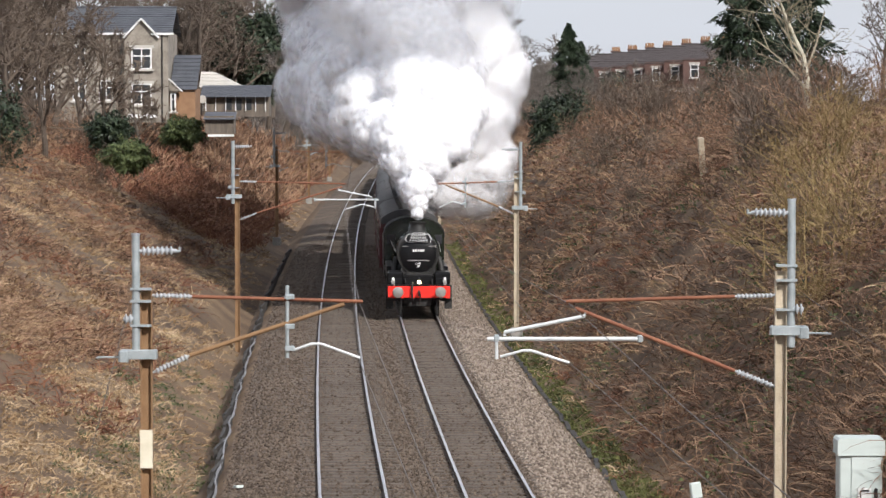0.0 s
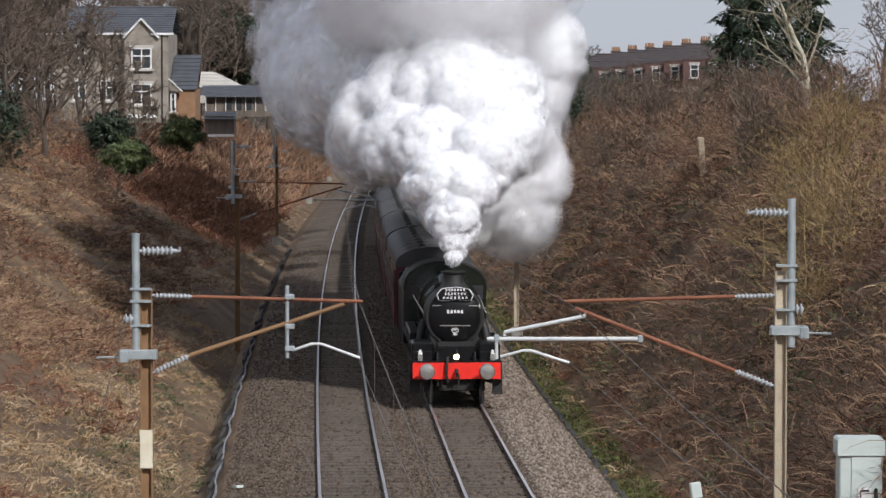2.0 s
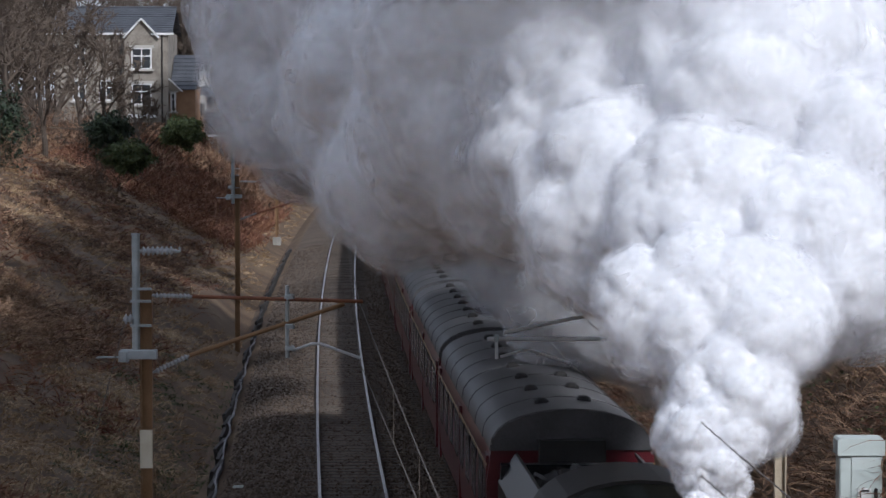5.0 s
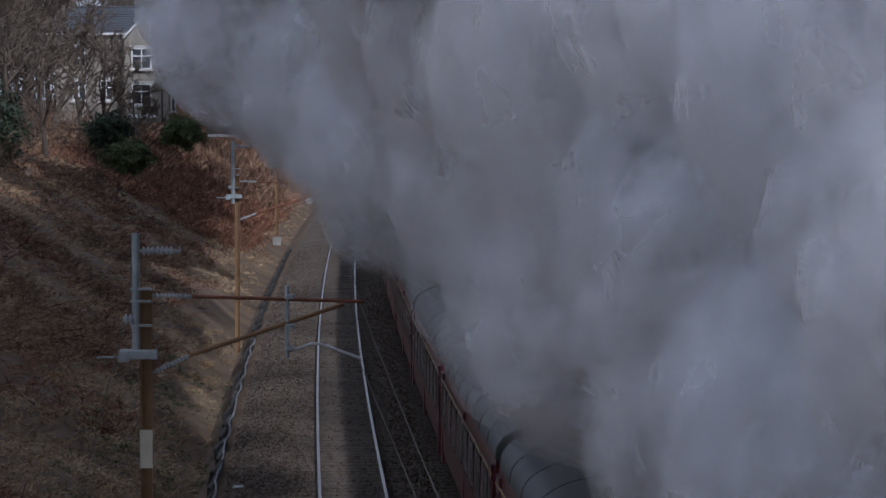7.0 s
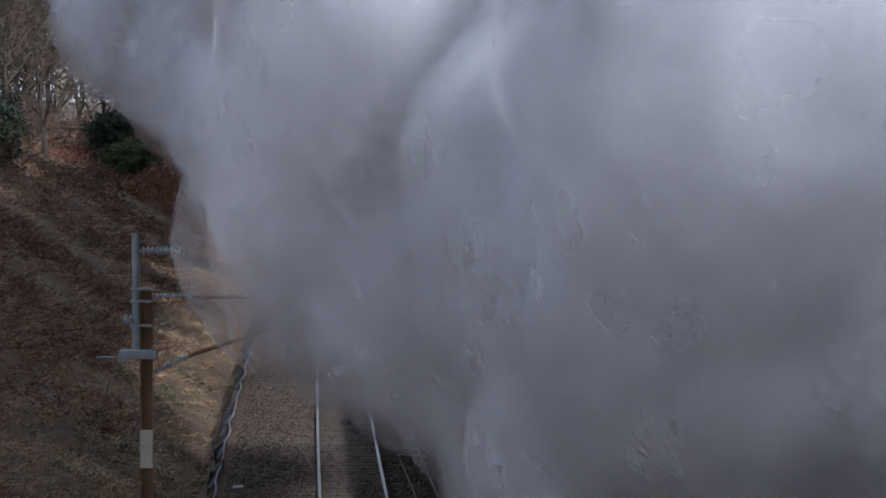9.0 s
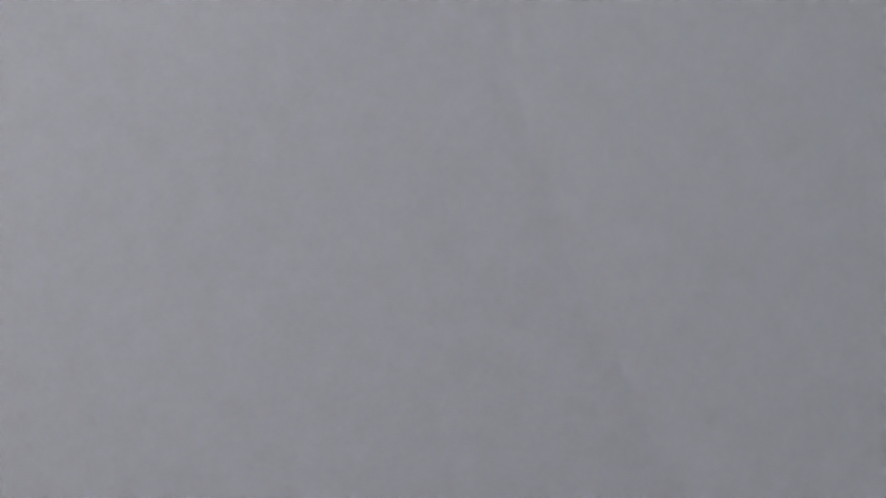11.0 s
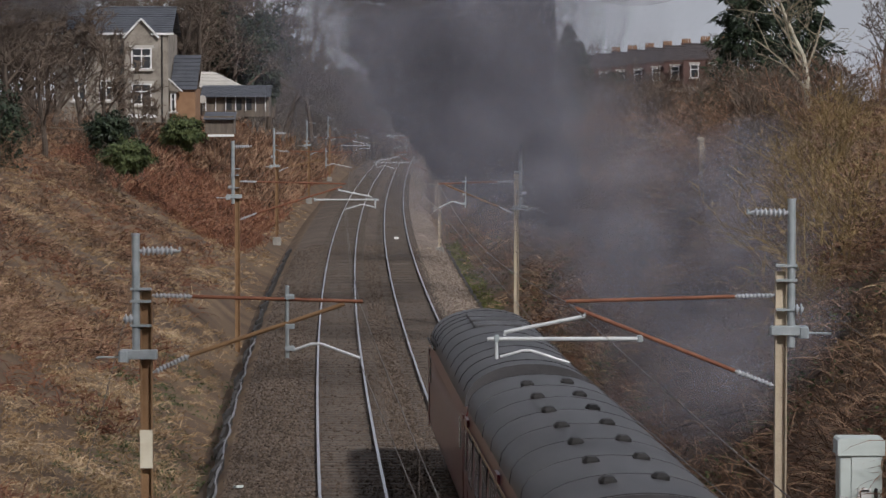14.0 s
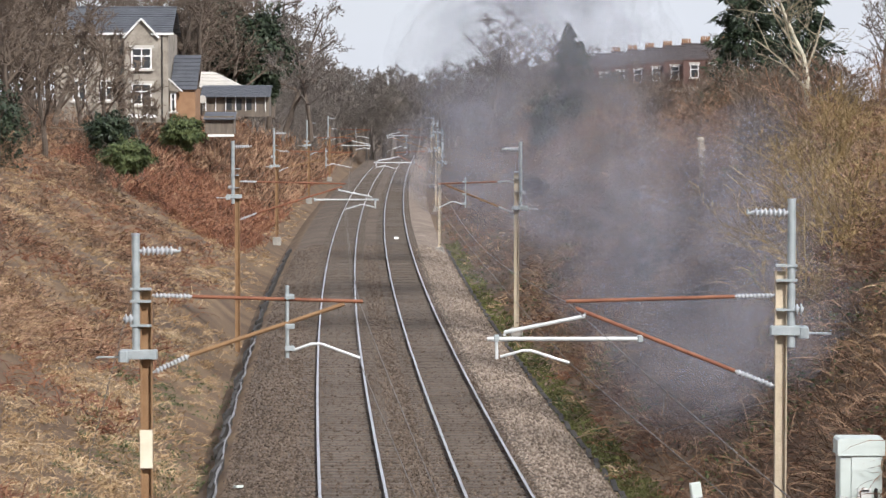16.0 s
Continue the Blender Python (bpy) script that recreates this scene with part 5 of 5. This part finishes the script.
def slates(g, a, b, c, d, rows):
    """Courses of slate on the slope a-b (eaves) to d-c (ridge)."""
    a, b, c, d = (Vector(p) for p in (a, b, c, d))
    n = (b - a).cross(d - a).normalized()
    if n.z < 0:
        n = -n
    for i in range(rows):
        p, q = i / rows, (i + 1) / rows
        lo, hi = n * 0.05, n * 0.01
        v = [a.lerp(d, p) + lo, b.lerp(c, p) + lo, b.lerp(c, q) + hi, a.lerp(d, q) + hi]
        g.add([*v, v[0] - n * 0.05, v[1] - n * 0.05], [(0, 1, 2, 3), (4, 5, 1, 0)])
    return g


def gable_roof(parent, x0, x1, y0, y1, z, rise, over=0.3, rows=12, m=None):
    """Ridge along x."""
    ym = (y0 + y1) / 2
    g = Shape()
    for ys in (y0 - over, y1 + over):
        slates(g, (x0 - over, ys, z - 0.15), (x1 + over, ys, z - 0.15), (x1 + over, ym, z + rise), (x0 - over, ym, z + rise), rows)
    g.tube([(x0 - over, ym, z + rise + 0.04), (x1 + over, ym, z + rise + 0.04)], 0.1, 6)
    return part("roof", g, m or M_SLATE, parent, "" if m else "blue-grey slate roof")


def chimney(parent, x, y, z, h, w=0.9, pots=3, m=None):
    c = part("chimney_stack", Shape().box(x, y, z, w, 0.6, h).box(x, y, z + h, w + 0.14, 0.74, 0.15), m or M_STONE, parent)
    for i in range(pots):
        part("chimney_pot", Shape().tube([(x - w / 2 + w * (i + 0.5) / pots, y, z + h + 0.1), (x - w / 2 + w * (i + 0.5) / pots, y, z + h + 0.6)], [0.13, 0.1], 8), M_BRICK, c)


def stone_house():
    t = thing("stone_house", "two-storey buff stone house with white windows and slate roof", "house")
    Y, G = 250.0, 7.2
    part("wall", Shape().box(-24.4, Y + 4, G, 8.4, 8.0, 6.6), M_STONE, t, "buff stone walls")
    gable_roof(t, -28.6, -20.2, Y, Y + 8, G + 6.6, 1.9)
    part("gutter", Shape().box(-24.5, Y - 0.35, G + 6.45, 9.4, 0.14, 0.14), M_FRAME, t, "white gutter board")
    # projecting gabled bay
    part("wall", Shape().box(-21.75, Y - 0.5, G, 3.2, 1.2, 6.5), M_STONE, t, "buff stone bay")
    part("wall", Shape().extrude([(-23.1, G + 6.5), (-21.1, G + 6.5), (-22.1, G + 7.55)], Y - 1.1, Y + 0.2), M_STONE, t)
    g = Shape()
    slates(g, (-23.35, Y - 1.3, G + 6.3), (-23.35, Y + 3, G + 6.3), (-22.1, Y + 3, G + 7.65), (-22.1, Y - 1.3, G + 7.65), 5)
    slates(g, (-20.85, Y - 1.3, G + 6.3), (-20.85, Y + 3, G + 6.3), (-22.1, Y + 3, G + 7.65), (-22.1, Y - 1.3, G + 7.65), 5)
    part("bay_roof", g, M_SLATE, t)
    for s in (-1, 1):
        part("bargeboard", Shape().tube([(-22.1 + s * 1.3, Y - 1.33, G + 6.2), (-22.1, Y - 1.33, G + 7.6)], 0.09, 4), M_FRAME, t, "white bargeboard")
    part("gutter", Shape().box(-20.7, Y - 1.2, G + 6.4, 1.4, 0.14, 0.12), M_FRAME, t)
    window(t, -22.1, Y - 1.12, G + 1.3, 1.5, 1.55)
    window(t, -22.1, Y - 1.12, G + 3.9, 1.5, 1.55)
    part("bay_plinth", Shape().box(-22.1, Y - 1.25, G + 0.35, 2.2, 0.3, 0.25), M_FRAME, t)
    part("drainpipe", Shape().tube([(-20.6, Y - 1.16, G), (-20.6, Y - 1.16, G + 6.4)], 0.05, 6), M_SOOT, t)
    part("drainpipe", Shape().tube([(-23.6, Y - 1.16, G), (-23.6, Y - 1.16, G + 6.4)], 0.05, 6), M_SOOT, t)
    for x, z in ((-26.8, 1.6), (-26.8, 4.1), (-24.8, 1.6)):
        window(t, x, Y - 0.02, G + z, 1.0, 1.5)
    chimney(t, -28.0, Y + 4, G + 8.4, 1.4)
    # slated wing with its brick end
    part("wall", Shape().box(-19.2, Y + 2.5, G, 1.9, 5.0, 2.5), M_BRICK, t, "orange brick wing")
    g = Shape()
    slates(g, (-20.1, Y - 0.2, G + 2.4), (-18.1, Y - 0.2, G + 2.4), (-18.1, Y + 4.5, G + 5.0), (-20.1, Y + 4.5, G + 5.0), 9)
    part("wing_roof", g, M_SLATE, t)
    part("wing_gable", Shape().extrude([(-20.1, G + 2.3), (-19.2, G + 2.3), (-20.1, G + 3.2)], Y - 0.6, Y - 0.3), M_STONE, t)
    part("bargeboard", Shape().tube([(-20.2, Y - 0.65, G + 3.25), (-19.1, Y - 0.65, G + 2.25)], 0.06, 4), M_FRAME, t)
    window(t, -19.85, Y - 0.3, G + 0.8, 0.4, 1.4, 1)
    return t


def outbuilding():
    t = thing("outbuilding", "low grey-roofed garden building with white window posts", "building")
    Y, G = 256.0, 7.6
    part("wall", Shape().box(-15.6, Y + 2, G, 4.9, 3.6, 1.5), M_WOOD, t, "dark timber walls")
    g = Shape()
    slates(g, (-18.3, Y - 0.4, G + 1.45), (-13.0, Y - 0.4, G + 1.45), (-13.0, Y + 2.6, G + 2.35), (-18.3, Y + 2.6, G + 2.35), 6)
    part("roof", g, M_SLATE, t)
    for i in range(7):
        part("post", Shape().box(-17.9 + i * 0.75, Y + 0.1, G + 0.4, 0.06, 0.1, 1.05), M_FRAME, t, "white post")
    for i in range(3):
        part("pane", Shape().box(-16.2 + i * 0.75, Y + 0.16, G + 0.5, 0.5, 0.05, 0.85), M_PANE, t)
    g = Shape()
    slates(g, (-18.6, Y + 3, G + 2.2), (-15.0, Y + 3, G + 2.2), (-17.6, Y + 5, G + 3.4), (-18.6, Y + 5, G + 3.4), 5)
    part("rear_roof", g, M_RENDER, t, "pale sloping rear roof")
    return t


def shed():
    t = thing("garden_shed", "small weathered timber shed with a sloping roof", "shed")
    for i in range(14):
        part("board", Shape().box(-17.2 + i * 0.15, 246, 6.4, 0.14, 0.04, 1.3), M_WOOD, t)
    part("wall", Shape().box(-16.2, 247, 6.4, 2.1, 1.9, 1.2), M_WOOD, t)
    part("roof", Shape().box(-16.2, 246.8, 7.66, 2.3, 2.4, 0.08, Euler((0.2, 0, 0)).to_matrix().to_4x4()), M_SLATE, t)
    part("skirt", Shape().box(-16.1, 245.9, 6.2, 1.9, 0.06, 0.16), M_FRAME, t, "white skirting board")
    return t


stone_house()
outbuilding()
shed_ob = shed()
dish = thing("satellite_dish", "pale round satellite dish on the garden building", "satellite dish")
part("bowl", Shape().tube([(0, 0, 0), (0, 0.06, 0), (0, 0.1, 0)], [0.3, 0.22, 0.02], 16), M_RENDER, dish, smooth=True)
part("arm", Shape().tube([(0, 0.1, 0), (0, 0.3, -0.3), (0, 0.4, -0.8)], 0.025, 6), M_GALV, dish)
dish.location = (-18.1, 255.4, 8.9)

# terraced houses beyond the right bank, stepping down with the street
for i in range(7):
    t = thing("terraced_house", "dark red-brick terraced house with slate roof and chimney", "house", "terraced houses")
    x, y, z = 27.2 - i * 1.55, 352 + i * 7.0, 9.7 - i * 0.12
    part("wall", Shape().box(0, 3, -3, 4.6, 6.5, 6.4), M_DARKBRICK, t)
    gable_roof(t, -2.3, 2.3, -0.2, 6.2, 3.4, 1.5, 0.12, 8, M_DARKSLATE)
    chimney(t, 1.9, 3, 4.3, 1.1, 1.0, 4, M_DARKBRICK)
    for wx in (-1.1, 0.9):
        window(t, wx, -0.27, 1.4, 0.9, 1.4, 1)
    window(t, -1.1, -0.27, -1.2, 1.1, 1.5, 2)
    part("outrigger", Shape().box(1.2, -1.4, -3, 1.8, 2.4, 4.4), M_DARKBRICK, t)
    t.matrix_world = pose(x, y, z, 0, 0, -8)


# ---- lineside things ----
M_BOARD = mat("black_tarred_board", [(0.02, 0.018, 0.016), (0.06, 0.055, 0.05)], 2, 0.85, bump=0.3)
M_CABLE = mat("grey_cable", [(0.16, 0.16, 0.17), (0.3, 0.3, 0.31)], 5, 0.7)
M_CAB = mat("pale_green_grey_cabinet", [(0.5, 0.56, 0.53), (0.6, 0.66, 0.63)], 1.5, 0.5, bump=0.02)
rr = random.Random(77)
t = thing("ditch_edging", "dark tarred board edging with a grey cable along the ditch", "edging")
for i in range(52):
    y = 54 + i * 3.0
    a = rr.uniform(-2, 2)
    b = part("board", Shape().box(mid(y) - 4.95, y, -0.62, 0.09, 2.9, 0.42 + rr.uniform(-0.08, 0.06), Euler((0, radians(rr.uniform(-10, 4)), radians(a))).to_matrix().to_4x4()), M_BOARD, t)
pts = [(mid(y) - 4.86 + 0.03 * math.sin(y * 0.9) + rr.uniform(-0.015, 0.015), y, -0.19 + rr.uniform(-0.02, 0.03)) for y in [54 + 0.5 * i for i in range(150)]]
part("cable", Shape().tube(pts, 0.022, 5), M_CABLE, t, "loose grey cable")
part("cable", Shape().tube([(x + 0.03 * math.sin(y * 1.3), y, z - 0.02) for x, y, z in pts], 0.02, 5), M_CABLE, t)

t = thing("drain_edging", "dark concrete drain edge beside the ballast", "edging")
for i in range(60):
    y = 62 + i * 2.5
    part("kerb", Shape().box(mid(y) + 4.78, y, -0.72, 0.13, 2.4, 0.3, Euler((0, 0, radians(rr.uniform(-1.5, 3)))).to_matrix().to_4x4()), M_BOARD, t)

# relay cabinet on the bank
t = thing("trackside_cabinet", "pale green-grey steel trackside cabinet with a sloping hood", "cabinet")
cx, cy, cz = 7.39, 60.0, 1.35
part("body", Shape().box(cx, cy, cz, 0.76, 0.6, 1.36, bevel=0.02), M_CAB, t)
part("hood", Shape().extrude([(cx - 0.42, cz + 1.3), (cx + 0.42, cz + 1.3), (cx + 0.42, cz + 1.56), (cx + 0.38, cz + 1.6), (cx - 0.38, cz + 1.6), (cx - 0.42, cz + 1.56)], cy - 0.36, cy + 0.36), M_CAB, t)
door = part("door", Shape().box(cx + 0.1, cy - 0.31, cz + 0.05, 0.54, 0.03, 1.24), M_CAB, t)
part("label", Shape().box(cx + 0.06, cy - 0.335, cz + 0.42, 0.24, 0.012, 0.3), M_WHITE, door, "white label with a grey bar")
part("bar", Shape().box(cx + 0.06, cy - 0.345, cz + 0.66, 0.16, 0.008, 0.03), M_SOOT, door)
part("handle", Shape().box(cx + 0.26, cy - 0.35, cz + 0.48, 0.06, 0.05, 0.24, bevel=0.01), M_SOOT, door, "dark handle")
part("plinth", Shape().box(cx, cy, cz - 0.9, 0.8, 0.64, 0.9), M_CONC, t, "concrete plinth")

t = thing("junction_box", "small pale leaning junction box among brambles", "box")
part("box", Shape().box(0, 0, 0, 0.22, 0.14, 0.3, bevel=0.02), M_CAB, t)
part("stake", Shape().box(0, 0.05, -0.7, 0.06, 0.05, 0.75), M_CONC, t)
x, y = 5.0, 66.5
t.matrix_world = pose(x, y, 1.1, 0, -8, 10)

t = thing("fence_post", "weathered leaning timber post on the bank", "post")
part("post", Shape().box(0, 0, -0.3, 0.22, 0.2, 1.5, bevel=0.03), M_MASTR, t)
x, y = 9.2, 120
t.matrix_world = pose(x, y, land(x, y) + 0.5, 0, -4, 0)

for x, y, c in ((-5.05, 116, M_WHITE), (-4.75, 112, M_WHITE), (-4.6, 108, M_WHITE), (-4.85, 80, M_CAB), (-6.2, 62, M_WHITE)):
    t = thing("litter", "scrap of white litter on the ground", "litter", "litter")
    part("scrap", Shape().box(0, 0, 0, 0.24, 0.2, 0.06, bevel=0.02), c, t)
    t.matrix_world = pose(x, y, land(x, y) + 0.1, 4, 7, x * 50)
t = thing("track_magnet", "pale box between the rails of the track", "track equipment")
part("box", Shape().box(0, 0, 0, 0.3, 0.5, 0.14, bevel=0.03), M_WHITE, t)
t.matrix_world = pose(XR(219), 219, -0.12)

# guy wires of the right mast
for a, b in (((5.85, 54.9, 5.78), (9.6, 46, 3.0)), ((5.5, 54.9, 4.1), (5.0, 80, 1.0)), ((-5.15, 54.9, 5.4), (-6.1, 52, 0.9))):
    t = thing("guy_wire", "thin grey stay wire of a mast", "wire", "stay wires")
    part("wire", Shape().tube([a, b], 0.008, 5), M_WIRE, t)

# sleepers: the nearer ones one by one, the rest joined
near = Shape().box(0, 0, -0.2, 2.5, 0.26, 0.085, bevel=0.02).mesh("sleeper", M_SLEEPER)
rest = Shape()
tracks = {-3.3: thing("left_track_sleepers", "worn concrete sleepers in brown ballast", "sleepers", kind="structure"), 0.0: thing("right_track_sleepers", "worn concrete sleepers in brown ballast", "sleepers", kind="structure")}
for off, holder in tracks.items():
    for i in range(560):
        y = 30 + i * 0.68
        a = -math.atan((XR(y + 1) - XR(y)))
        if 70 < y < 165:
            ob = new("sleeper", near)
            ob.parent = holder
            ob.matrix_basis = pose(XR(y) + off, y + rr.uniform(-0.03, 0.03), 0.0, 0, 0, math.degrees(a) + rr.uniform(-0.5, 0.5))
        else:
            rest.box(XR(y) + off, y, -0.2, 2.5, 0.26, 0.085, Matrix.Rotation(a, 4, "Z"))
tagged(part("far_sleepers", rest, M_SLEEPER), "worn concrete sleepers in brown ballast", "sleepers", kind="stuff")


def motions():
    for ob, back, length in train:
        walk(ob, [(t, on_track(front(t) + back, length)) for t in [i * 0.5 for i in range(33)]])
    for ob, rows in STEAM:
        walk(ob, rows)
    for ob in LOCO_WHEELS:
        r = ob["r"]
        n = int(16 * 22.5 / r / 1.3)
        rows = []
        for i in range(n + 1):
            t = 16 * i / n
            a = math.degrees((138.0 - front(t)) / r)
            rows.append((t, pose(0, ob.location.y, r, a % 360)))
        walk(ob, rows)


motions()
